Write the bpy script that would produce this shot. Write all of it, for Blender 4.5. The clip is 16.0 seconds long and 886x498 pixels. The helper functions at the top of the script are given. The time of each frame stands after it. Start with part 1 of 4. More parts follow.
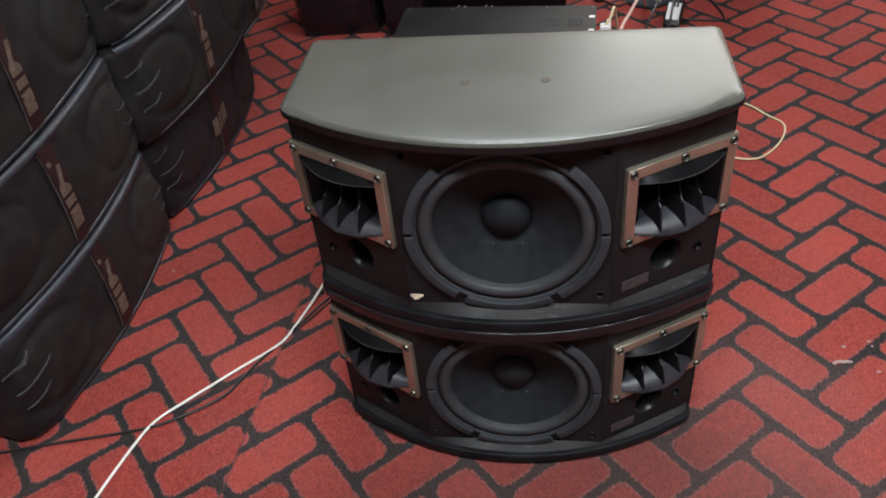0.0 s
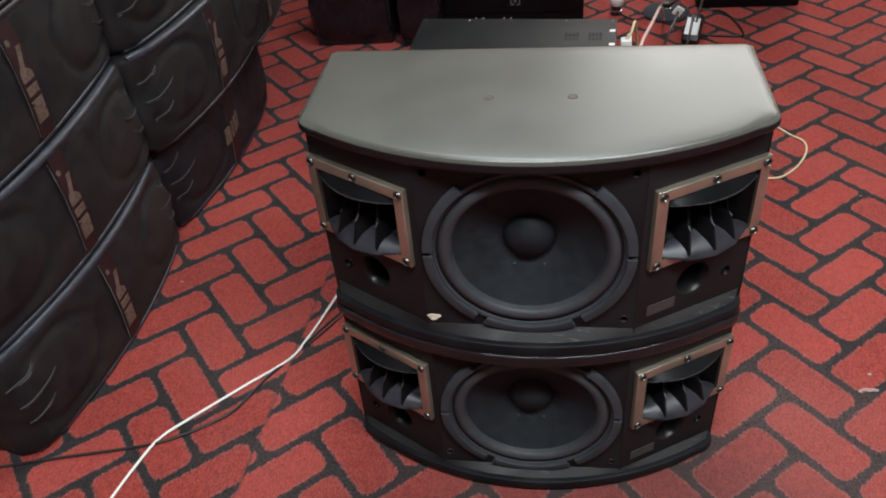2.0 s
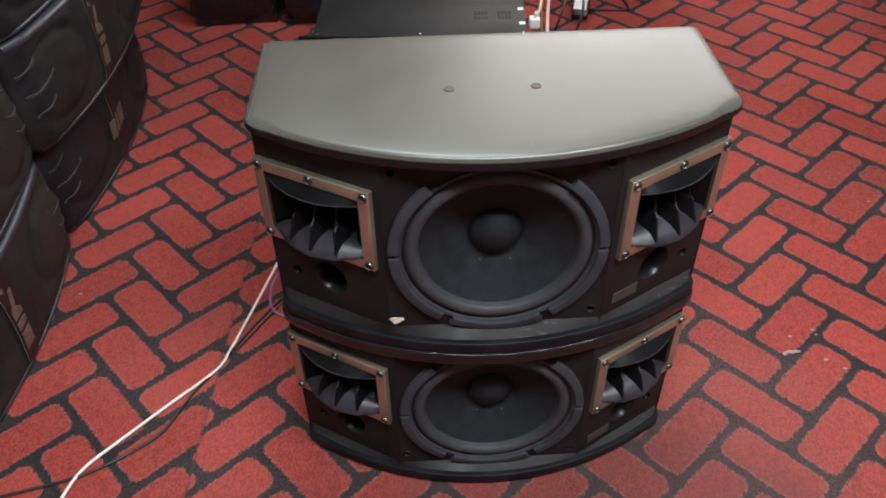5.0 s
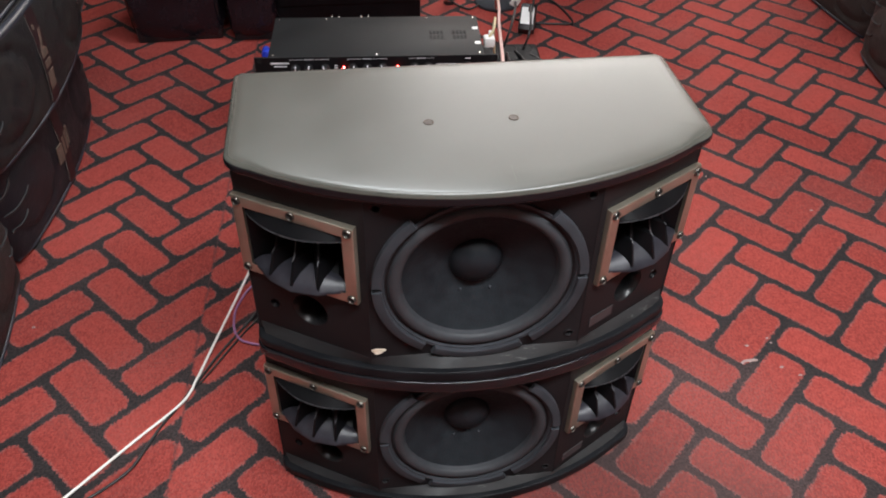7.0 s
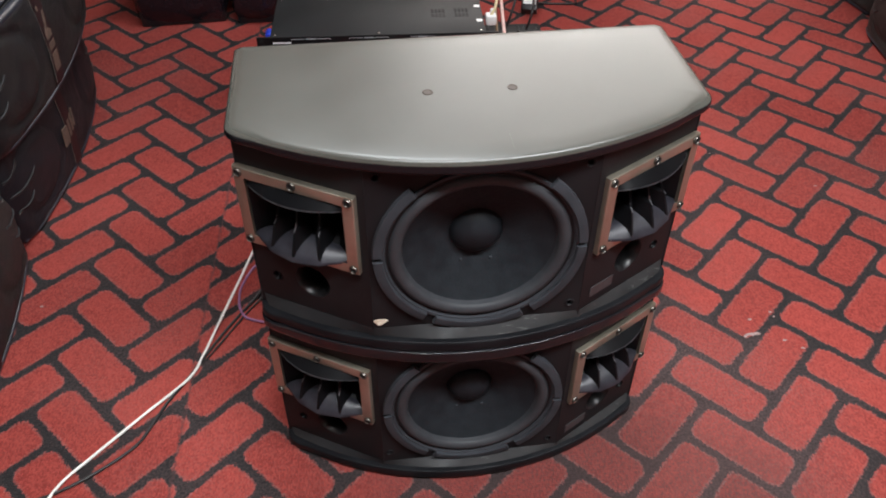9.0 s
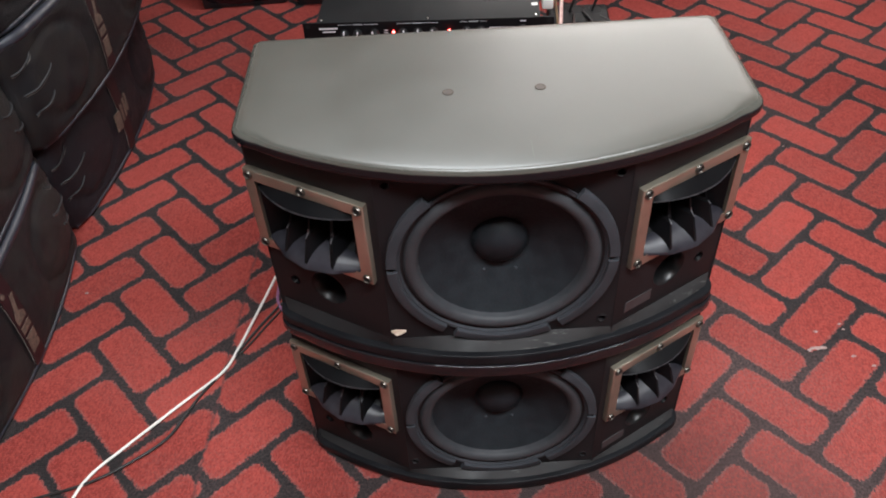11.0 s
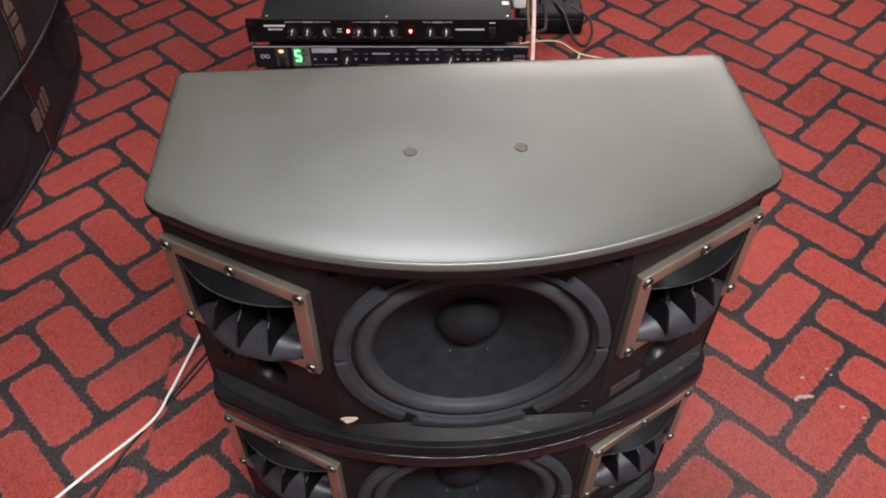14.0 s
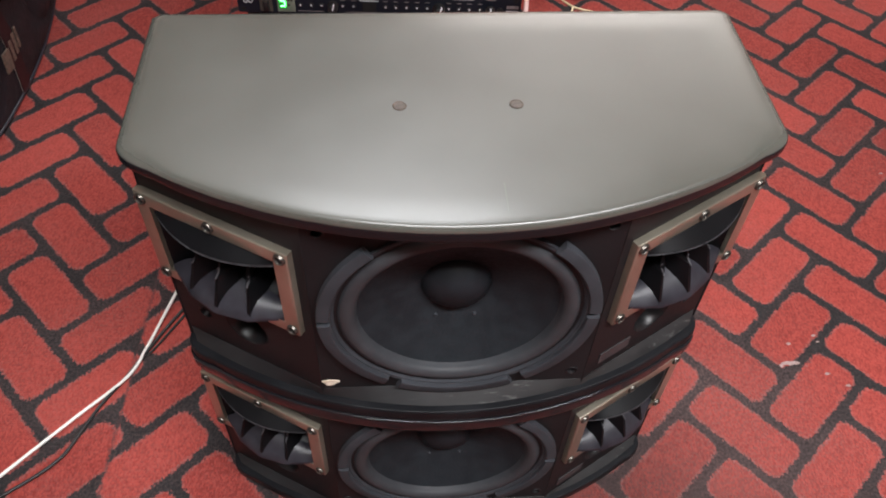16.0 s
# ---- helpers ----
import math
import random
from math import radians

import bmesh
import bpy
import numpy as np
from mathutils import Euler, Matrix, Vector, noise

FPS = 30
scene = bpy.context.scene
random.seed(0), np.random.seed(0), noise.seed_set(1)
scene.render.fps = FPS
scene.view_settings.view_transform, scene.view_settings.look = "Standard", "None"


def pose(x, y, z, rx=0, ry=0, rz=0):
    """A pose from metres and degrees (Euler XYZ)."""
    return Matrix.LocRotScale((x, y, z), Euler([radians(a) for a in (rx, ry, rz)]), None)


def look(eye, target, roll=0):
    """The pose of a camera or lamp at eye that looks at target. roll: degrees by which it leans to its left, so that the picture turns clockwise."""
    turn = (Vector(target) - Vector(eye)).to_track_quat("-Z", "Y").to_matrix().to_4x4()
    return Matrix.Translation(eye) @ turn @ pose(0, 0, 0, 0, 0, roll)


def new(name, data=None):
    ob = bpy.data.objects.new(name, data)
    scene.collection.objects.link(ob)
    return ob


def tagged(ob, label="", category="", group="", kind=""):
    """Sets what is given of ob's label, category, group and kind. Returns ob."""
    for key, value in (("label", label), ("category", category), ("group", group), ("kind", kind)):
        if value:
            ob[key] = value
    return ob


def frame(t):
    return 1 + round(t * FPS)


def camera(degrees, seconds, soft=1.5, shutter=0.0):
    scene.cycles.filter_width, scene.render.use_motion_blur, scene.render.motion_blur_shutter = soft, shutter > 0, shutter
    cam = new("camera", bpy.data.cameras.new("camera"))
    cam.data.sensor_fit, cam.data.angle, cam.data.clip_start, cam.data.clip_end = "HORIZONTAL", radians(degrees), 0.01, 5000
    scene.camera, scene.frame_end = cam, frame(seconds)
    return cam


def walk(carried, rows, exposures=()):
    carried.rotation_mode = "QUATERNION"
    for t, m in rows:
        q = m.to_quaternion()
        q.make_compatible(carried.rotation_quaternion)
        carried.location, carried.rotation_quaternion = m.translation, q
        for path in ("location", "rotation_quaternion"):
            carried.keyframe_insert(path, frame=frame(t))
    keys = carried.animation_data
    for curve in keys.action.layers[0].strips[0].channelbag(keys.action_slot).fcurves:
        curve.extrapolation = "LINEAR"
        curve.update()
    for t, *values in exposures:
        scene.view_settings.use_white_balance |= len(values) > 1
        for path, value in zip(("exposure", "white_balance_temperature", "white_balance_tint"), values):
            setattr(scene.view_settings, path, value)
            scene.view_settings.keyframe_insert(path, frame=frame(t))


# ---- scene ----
cam = camera(57.6, 16.0, 1.9)
PATH = [
    (0, (0.057, 0.04, 1.095), (-0.209, 1.558, -0.18), -6.4),
    (0.5, (0.054, 0.039, 1.099), (-0.209, 1.564, -0.168), -5.9),
    (1, (0.051, 0.051, 1.098), (-0.206, 1.583, -0.161), -5.6),
    (1.5, (0.041, 0.065, 1.095), (-0.231, 1.598, -0.161), -5.7),
    (2, (0.034, 0.072, 1.085), (-0.245, 1.603, -0.171), -5.6),
    (2.5, (0.004, 0.074, 1.082), (-0.23, 1.607, -0.182), -4.9),
    (3, (-0.02, 0.092, 1.075), (-0.154, 1.621, -0.208), -4.0),
    (3.5, (-0.036, 0.114, 1.069), (-0.124, 1.628, -0.236), -4.0),
    (4, (-0.048, 0.122, 1.079), (-0.105, 1.631, -0.233), -3.6),
    (4.2, (-0.056, 0.117, 1.081), (-0.103, 1.63, -0.226), -3.1),
    (6.3, (-0.139, 0.145, 1.096), (0.088, 1.603, -0.254), 1.6),
    (6.5, (-0.142, 0.146, 1.099), (0.086, 1.608, -0.246), 1.7),
    (7, (-0.146, 0.148, 1.115), (0.071, 1.637, -0.202), 1.4),
    (7.5, (-0.146, 0.143, 1.116), (0.068, 1.661, -0.167), 1.1),
    (8, (-0.148, 0.127, 1.102), (0.06, 1.638, -0.192), 0.8),
    (8.2, (-0.146, 0.121, 1.103), (0.069, 1.621, -0.202), 0.9),
    (10.3, (-0.104, 0.172, 1.103), (-0.027, 1.637, -0.257), -2.3),
    (10.5, (-0.089, 0.183, 1.093), (-0.046, 1.646, -0.27), -2.6),
    (11, (-0.062, 0.192, 1.091), (-0.07, 1.639, -0.289), -3.5),
    (11.5, (-0.033, 0.203, 1.098), (-0.075, 1.651, -0.282), -3.7),
    (12, (-0.003, 0.21, 1.101), (-0.067, 1.663, -0.272), -3.6),
    (12.5, (-0.001, 0.219, 1.1), (-0.085, 1.677, -0.267), -3.7),
    (13, (-0.023, 0.263, 1.095), (-0.083, 1.697, -0.298), -3.0),
    (13.5, (-0.046, 0.333, 1.091), (-0.033, 1.731, -0.339), -1.8),
    (14, (-0.06, 0.381, 1.078), (0.036, 1.749, -0.377), 0.3),
    (14.5, (-0.066, 0.412, 1.074), (0.058, 1.767, -0.392), 1.3),
    (15, (-0.063, 0.417, 1.068), (0.072, 1.759, -0.408), 1.8),
    (15.5, (-0.063, 0.416, 1.065), (0.075, 1.737, -0.431), 2.5),
    (16, (-0.063, 0.407, 1.059), (0.071, 1.687, -0.472), 3.0),
]
EXPOSURES = [(0, 0.12, 6430, 7.5), (2, 0.14, 6430, 7.5), (4, 0.20, 6480, 9.0), (6.5, 0.30, 6590, 12.3), (10.5, 0.28, 6550, 11.8), (13, 0.28, 6640, 12.5), (14.5, 0.34, 6760, 15.0), (16, 0.35, 6760, 15.0)]
walk(cam, [(t, look(eye, target, roll)) for t, eye, target, roll in PATH], EXPOSURES)

# ---------- light ----------
world = bpy.data.worlds.new("world")
scene.world = world
world.use_nodes = True
world.node_tree.nodes["Background"].inputs[0].default_value = (0.5, 0.5, 0.55, 1)
world.node_tree.nodes["Background"].inputs[1].default_value = 0.02


def ceiling_lamp(x, y, sx, sy, watts, spread, warm=(1.0, 0.985, 0.965)):
    data = bpy.data.lights.new("ceiling_lamp", "AREA")
    data.shape, data.size, data.size_y = "RECTANGLE", sx, sy
    data.energy, data.color, data.spread = watts, warm, radians(spread)
    ob = new("lamp_light", data)
    ob.location = (x, y, 2.41)
    return ob


LAMPS = [(0.56, -0.10, 2.3, 0.24, 58.5, 145.0), (-0.04, 2.05, 0.7, 0.19, 19.2, 180.0), (1.55, 5.00, 2.5, 1.05, 93.0, 180.0)]
for row, tint in zip(LAMPS, ((0.915, 0.972, 1.0), (0.88, 0.955, 1.0), (1.0, 0.98, 0.935))):
    ceiling_lamp(*row, tint)


# ---------- materials ----------
class Net:
    """A small helper round one node material."""

    def __init__(self, name):
        self.mat = bpy.data.materials.new(name)
        self.mat.use_nodes = True
        self.t = self.mat.node_tree
        self.b = self.t.nodes["Principled BSDF"]
        self.tc = None

    def node(self, kind, **props):
        n = self.t.nodes.new(kind)
        for k, val in props.items():
            if k == "operation":
                n.operation = val
            elif k == "dims":
                n.voronoi_dimensions = val
            elif k == "feature":
                n.feature = val
        return n

    def put(self, socket, val):
        if isinstance(val, bpy.types.NodeSocket):
            self.t.links.new(val, socket)
        else:
            socket.default_value = val

    def m(self, op, a, b=0.0, c=None):
        n = self.node("ShaderNodeMath", operation=op)
        self.put(n.inputs[0], a)
        self.put(n.inputs[1], b)
        if c is not None:
            self.put(n.inputs[2], c)
        return n.outputs[0]

    def ramp(self, val, lo, hi, a=0.0, b=1.0):
        n = self.node("ShaderNodeMapRange")
        n.interpolation_type = "SMOOTHSTEP"
        for k, x in enumerate((val, lo, hi, a, b)):
            self.put(n.inputs[k], x)
        return n.outputs[0]

    def mix(self, f, a, b):
        n = self.node("ShaderNodeMix")
        n.data_type = "RGBA"
        self.put(n.inputs[0], f)
        self.put(n.inputs[6], a)
        self.put(n.inputs[7], b)
        return n.outputs[2]

    def noise(self, scale, detail=3.0, rough=0.55, vec=None, stretch=None):
        n = self.node("ShaderNodeTexNoise")
        n.inputs["Scale"].default_value = scale
        n.inputs["Detail"].default_value = detail
        n.inputs["Roughness"].default_value = rough
        src = vec if vec is not None else self.obj()
        if stretch:
            mp = self.node("ShaderNodeMapping")
            mp.inputs["Scale"].default_value = stretch
            self.put(mp.inputs[0], src)
            src = mp.outputs[0]
        self.put(n.inputs["Vector"], src)
        return n.outputs["Fac"]

    def obj(self):
        if self.tc is None:
            self.tc = self.node("ShaderNodeTexCoord")
        return self.tc.outputs["Object"]

    def bump(self, height, strength=0.3, dist=0.002):
        n = self.node("ShaderNodeBump")
        n.inputs["Strength"].default_value = strength
        n.inputs["Distance"].default_value = dist
        self.put(n.inputs["Height"], height)
        self.put(self.b.inputs["Normal"], n.outputs[0])

    def set(self, color=None, rough=None, metal=None, spec=None, sheen=None):
        for key, val in (("Base Color", color), ("Roughness", rough), ("Metallic", metal), ("Specular IOR Level", spec), ("Sheen Weight", sheen)):
            if val is not None:
                self.put(self.b.inputs[key], val)
        return self


def rgb(r, g, b):
    return (r, g, b, 1.0)


def surface(name, a, b, scale=8.0, rough=(0.4, 0.55), metal=0.0, grain=300.0, relief=0.1, dist=0.0005, spec=0.5, sheen=0.0, stretch=None):
    """A surface of two close colours in blotches, with fine grain and uneven gloss."""
    n = Net(name)
    big = n.noise(scale, 4.0)
    fine = n.noise(grain, 2.0, stretch=stretch)
    n.set(n.mix(n.ramp(big, 0.3, 0.7), rgb(*a), rgb(*b)), n.ramp(n.m("ADD", n.m("MULTIPLY", big, 0.6), n.m("MULTIPLY", fine, 0.4)), 0.3, 0.7, *rough), metal, spec, sheen)
    n.bump(fine, relief, dist)
    return n.mat


def scuffed_paint():
    """Black paint under grey dust, wiped off in long streaks, with a few pale scuffs."""
    n = Net("dusty_black_paint")
    big = n.noise(7.0, 3.0)
    streak = n.noise(8.0, 4.0, 0.55, stretch=(1.0, 3.0, 3.0))
    dust = n.m("MULTIPLY", n.ramp(streak, 0.30, 0.74), n.ramp(big, 0.34, 0.58))
    scuff = n.m("MULTIPLY", n.ramp(n.noise(26.0, 5.0, 0.7, stretch=(1.0, 5.0, 5.0)), 0.57, 0.67), n.ramp(n.noise(5.0, 2.0), 0.46, 0.58))
    col = n.mix(dust, rgb(0.0130, 0.0130, 0.0140), rgb(0.039, 0.0385, 0.0390))
    n.set(n.mix(n.m("MULTIPLY", scuff, 0.7), col, rgb(0.10, 0.10, 0.098)), n.ramp(n.m("ADD", dust, n.noise(40.0, 3.0)), 0.3, 1.4, 0.42, 0.80), 0.0, 0.25)
    n.bump(n.noise(420.0, 2.0), 0.08, 0.0005)
    return n.mat


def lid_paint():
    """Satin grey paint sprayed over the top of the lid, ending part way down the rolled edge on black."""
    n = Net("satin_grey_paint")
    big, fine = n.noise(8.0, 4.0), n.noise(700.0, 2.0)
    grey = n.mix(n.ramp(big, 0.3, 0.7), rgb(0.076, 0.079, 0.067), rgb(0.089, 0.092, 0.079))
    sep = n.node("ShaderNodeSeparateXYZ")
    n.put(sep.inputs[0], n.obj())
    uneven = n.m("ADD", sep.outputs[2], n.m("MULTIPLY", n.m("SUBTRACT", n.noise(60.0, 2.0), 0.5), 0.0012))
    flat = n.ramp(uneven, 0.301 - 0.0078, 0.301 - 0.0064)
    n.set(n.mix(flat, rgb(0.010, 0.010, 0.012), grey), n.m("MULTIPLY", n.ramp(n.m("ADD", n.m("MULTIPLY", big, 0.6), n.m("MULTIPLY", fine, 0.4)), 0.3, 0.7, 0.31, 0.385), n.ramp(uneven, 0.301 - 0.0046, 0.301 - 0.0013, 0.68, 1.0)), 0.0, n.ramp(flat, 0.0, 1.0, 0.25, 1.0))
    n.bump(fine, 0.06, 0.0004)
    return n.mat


def glow(name, col, strength):
    n = Net(name)
    n.set(rgb(*col), 0.4)
    n.b.inputs["Emission Color"].default_value = rgb(*col)
    n.b.inputs["Emission Strength"].default_value = strength
    return n.mat


PITCH, TURNED = 0.0855, math.radians(-48.75)
SEAM_X, SEAM_LEAN = -0.458, 0.05


def carpet_material():
    """Tufted carpet: red bricks in herringbone on dark grey, two strips that meet at a seam."""
    n = Net("brick_carpet")
    geo = n.node("ShaderNodeNewGeometry")
    tuft = n.node("ShaderNodeTexVoronoi", dims="2D", feature="F1")
    tuft.inputs["Scale"].default_value = 1.0
    tuft.inputs["Randomness"].default_value = 0.62
    rows = n.node("ShaderNodeMapping")
    rows.inputs["Scale"].default_value = (1 / 0.0021, 1 / 0.0036, 0.0)
    n.put(rows.inputs[0], geo.outputs["Position"])
    n.put(tuft.inputs["Vector"], rows.outputs[0])
    back = n.node("ShaderNodeMapping")
    back.inputs["Scale"].default_value = (0.0021, 0.0036, 0.0)
    n.put(back.inputs[0], tuft.outputs["Position"])
    sep = n.node("ShaderNodeSeparateXYZ")
    n.put(sep.inputs[0], back.outputs[0])
    tone = n.node("ShaderNodeSeparateColor")
    n.put(tone.inputs[0], tuft.outputs["Color"])
    wob = n.noise(45.0, 2.0, vec=geo.outputs["Position"])
    x = n.m("ADD", sep.outputs[0], n.m("ADD", n.m("MULTIPLY", n.m("SUBTRACT", wob, 0.5), 0.006), n.m("MULTIPLY", n.m("SUBTRACT", tone.outputs[2], 0.5), 0.0016)))
    y = n.m("ADD", sep.outputs[1], n.m("ADD", n.m("MULTIPLY", n.m("SUBTRACT", n.noise(38.0, 2.0, vec=back.outputs[0]), 0.5), 0.006), n.m("MULTIPLY", n.m("SUBTRACT", tone.outputs[1], 0.5), 0.0036)))
    edge = n.m("ADD", SEAM_X, n.m("MULTIPLY", n.m("SUBTRACT", y, 0.95), SEAM_LEAN))
    gap = n.m("SUBTRACT", x, edge)
    left = n.m("LESS_THAN", gap, 0.0)
    ox = n.m("ADD", ORIGIN_R[0], n.m("MULTIPLY", left, ORIGIN_L[0] - ORIGIN_R[0]))
    oy = n.m("ADD", ORIGIN_R[1], n.m("MULTIPLY", left, ORIGIN_L[1] - ORIGIN_R[1]))
    dx, dy = n.m("SUBTRACT", x, ox), n.m("SUBTRACT", y, oy)
    c, s = math.cos(TURNED) / PITCH, math.sin(TURNED) / PITCH
    p = n.m("ADD", n.m("MULTIPLY", dx, c), n.m("MULTIPLY", dy, s))
    q = n.m("ADD", n.m("MULTIPLY", dx, s), n.m("MULTIPLY", dy, -c))
    i, j = n.m("FLOOR", p), n.m("FLOOR", q)
    k = n.m("FLOORED_MODULO", n.m("SUBTRACT", i, j), 4.0)
    k = n.m("ROUND", k)
    lying = n.m("LESS_THAN", k, 1.5)
    upright = n.m("SUBTRACT", 1.0, lying)
    cx = n.m("ADD", i, n.m("ADD", n.m("MULTIPLY", lying, n.m("SUBTRACT", 1.0, k)), n.m("MULTIPLY", upright, 0.5)))
    cy = n.m("ADD", j, n.m("ADD", n.m("MULTIPLY", lying, 0.5), n.m("MULTIPLY", upright, n.m("SUBTRACT", k, 2.0))))
    lx, ly = n.m("ABSOLUTE", n.m("SUBTRACT", p, cx)), n.m("ABSOLUTE", n.m("SUBTRACT", q, cy))
    along = n.m("ADD", n.m("MULTIPLY", lying, lx), n.m("MULTIPLY", upright, ly))
    across = n.m("ADD", n.m("MULTIPLY", lying, ly), n.m("MULTIPLY", upright, lx))
    g, r = 0.088, 0.20
    qx = n.m("MAXIMUM", n.m("SUBTRACT", along, 1.0 - g - r), 0.0)
    qy = n.m("MAXIMUM", n.m("SUBTRACT", across, 0.5 - g - r), 0.0)
    d = n.m("SUBTRACT", n.m("SQRT", n.m("ADD", n.m("MULTIPLY", qx, qx), n.m("MULTIPLY", qy, qy))), r)
    brick = n.ramp(d, 0.012, -0.012)
    cell = n.node("ShaderNodeCombineXYZ")
    n.put(cell.inputs[0], cx)
    n.put(cell.inputs[1], cy)
    white = n.node("ShaderNodeTexWhiteNoise")
    n.put(white.inputs["Vector"], cell.outputs[0])
    wear = n.noise(2.3, 4.0, vec=geo.outputs["Position"])
    mid = n.noise(60.0, 3.0, vec=geo.outputs["Position"])
    fade = n.m("ADD", n.m("MULTIPLY", white.outputs["Value"], 0.14), n.m("ADD", n.m("MULTIPLY", tone.outputs[0], 0.23), n.m("ADD", n.m("MULTIPLY", wear, 0.30), n.m("MULTIPLY", mid, 0.22))))
    red = n.mix(n.ramp(fade, 0.05, 0.80), rgb(*RED_DARK), rgb(*RED_LIGHT))
    grey = n.mix(n.ramp(fade, 0.2, 0.8), rgb(*JOINT_DARK), rgb(*JOINT_LIGHT))
    col = n.mix(brick, grey, red)
    trodden = n.ramp(n.noise(3.1, 5.0, 0.65, vec=geo.outputs["Position"]), 0.42, 0.68)
    fuzz = n.ramp(n.noise(240.0, 2.0, vec=geo.outputs["Position"]), 0.35, 0.7)
    dusty = n.m("ADD", n.m("MULTIPLY", fuzz, 0.07), n.m("MULTIPLY", trodden, n.m("ADD", 0.04, n.m("MULTIPLY", fuzz, 0.20))))
    beside = n.node("ShaderNodeVectorMath", operation="DISTANCE")
    n.put(beside.inputs[0], geo.outputs["Position"])
    beside.inputs[1].default_value = (0.38, 0.86, 0.0)
    tips = n.ramp(n.m("ADD", beside.outputs["Value"], n.m("MULTIPLY", wear, 0.2)), 0.46, 0.18)
    dusty = n.m("ADD", dusty, n.m("MULTIPLY", tips, n.m("ADD", 0.06, n.m("MULTIPLY", n.m("ADD", fuzz, tone.outputs[1]), 0.12))))
    col = n.mix(dusty, col, rgb(0.20, 0.126, 0.119))
    # soft shadow on the carpet before the loudspeakers, mixed into its colour
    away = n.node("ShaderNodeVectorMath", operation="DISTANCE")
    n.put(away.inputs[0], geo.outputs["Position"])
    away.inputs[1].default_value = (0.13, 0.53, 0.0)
    painted_shade = n.ramp(n.m("ADD", away.outputs["Value"], n.m("MULTIPLY", n.noise(7.0, 4.0, vec=geo.outputs["Position"]), 0.24)), 0.68, 0.42)
    col = n.mix(n.m("MULTIPLY", painted_shade, n.m("ADD", 0.34, n.m("MULTIPLY", fuzz, 0.28))), col, rgb(0.072, 0.047, 0.045))
    halo = n.ramp(n.m("ABSOLUTE", n.m("ADD", d, 0.012)), 0.035, 0.0)
    col = n.mix(n.m("MULTIPLY", halo, n.m("ADD", 0.12, n.m("MULTIPLY", fuzz, 0.22))), col, rgb(0.31, 0.20, 0.195))
    frayed = n.m("ADD", gap, n.m("MULTIPLY", n.m("SUBTRACT", n.noise(130.0, 2.0, vec=geo.outputs["Position"]), 0.5), 0.01))
    slit = n.ramp(n.m("ABSOLUTE", frayed), 0.0035, 0.001)
    col = n.mix(n.m("MULTIPLY", slit, 0.55), col, rgb(0.09, 0.05, 0.05))
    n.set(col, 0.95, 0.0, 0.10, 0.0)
    n.bump(n.m("SUBTRACT", n.m("MULTIPLY", tone.outputs[1], 0.4), n.m("MULTIPLY", tuft.outputs["Distance"], 1.0)), 0.55, 0.003)
    return n.mat


ORIGIN_R, ORIGIN_L = (0.6970, 1.4912), (-0.6125, 1.6797)
RED_DARK, RED_LIGHT = (0.150, 0.0205, 0.0175), (0.515, 0.091, 0.073)
JOINT_DARK, JOINT_LIGHT = (0.021, 0.0195, 0.0202), (0.043, 0.040, 0.041)


def cloth_material(name, a, b):
    """Coarse woven cover cloth with a faint weave."""
    n = Net(name)
    big = n.noise(5.0, 5.0)
    w1 = n.node("ShaderNodeTexWave")
    w1.inputs["Scale"].default_value = 160.0
    w1.bands_direction = "Y"
    n.put(w1.inputs["Vector"], n.obj())
    w2 = n.node("ShaderNodeTexWave")
    w2.inputs["Scale"].default_value = 160.0
    w2.bands_direction = "Z"
    n.put(w2.inputs["Vector"], n.obj())
    weave = n.m("MULTIPLY", w1.outputs["Fac"], w2.outputs["Fac"])
    dust = n.noise(26.0, 4.0)
    col = n.mix(n.ramp(n.m("ADD", n.m("MULTIPLY", big, 0.5), n.m("MULTIPLY", dust, 0.5)), 0.40, 0.62), rgb(*a), rgb(*b))
    n.set(n.mix(n.m("MULTIPLY", weave, 0.35), col, rgb(b[0] * 1.7, b[1] * 1.7, b[2] * 1.7)), n.ramp(dust, 0.3, 0.7, 0.42, 0.58), 0.0, 0.22, 0.02)
    n.bump(n.m("ADD", n.m("MULTIPLY", weave, 0.5), n.m("ADD", n.m("MULTIPLY", n.noise(70.0, 3.0), 1.2), n.m("MULTIPLY", n.noise(19.0, 3.0), 1.4))), 0.6, 0.002)
    return n.mat


CARPET = carpet_material()
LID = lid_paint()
EDGE = surface("black_lid_edge", (0.0072, 0.0077, 0.0092), (0.0135, 0.0142, 0.0162), 12.0, (0.34, 0.46), grain=500.0, relief=0.05, spec=0.13)
GLOSS_EDGE = surface("glossy_black_lid_edge", (0.008, 0.008, 0.010), (0.012, 0.012, 0.014), 12.0, (0.12, 0.19), grain=500.0, relief=0.01, spec=0.52)
BLACK_PAINT = surface("black_brown_paint", (0.0118, 0.0110, 0.0121), (0.0176, 0.0163, 0.0176), 9.0, (0.38, 0.55), grain=500.0, relief=0.08, spec=0.12)
DUSTY = scuffed_paint()
BRONZE = surface("bronze_metal", (0.36, 0.325, 0.255), (0.45, 0.41, 0.33), 18.0, (0.27, 0.36), 0.78, 500.0, 0.02, 0.0003, stretch=(1.0, 1.0, 14.0))
CUP = surface("dull_screw_cup", (0.11, 0.10, 0.088), (0.18, 0.165, 0.145), 60.0, (0.3, 0.42), 0.85)
STEEL = surface("bright_steel", (0.62, 0.60, 0.57), (0.72, 0.70, 0.67), 60.0, (0.18, 0.3), 1.0)
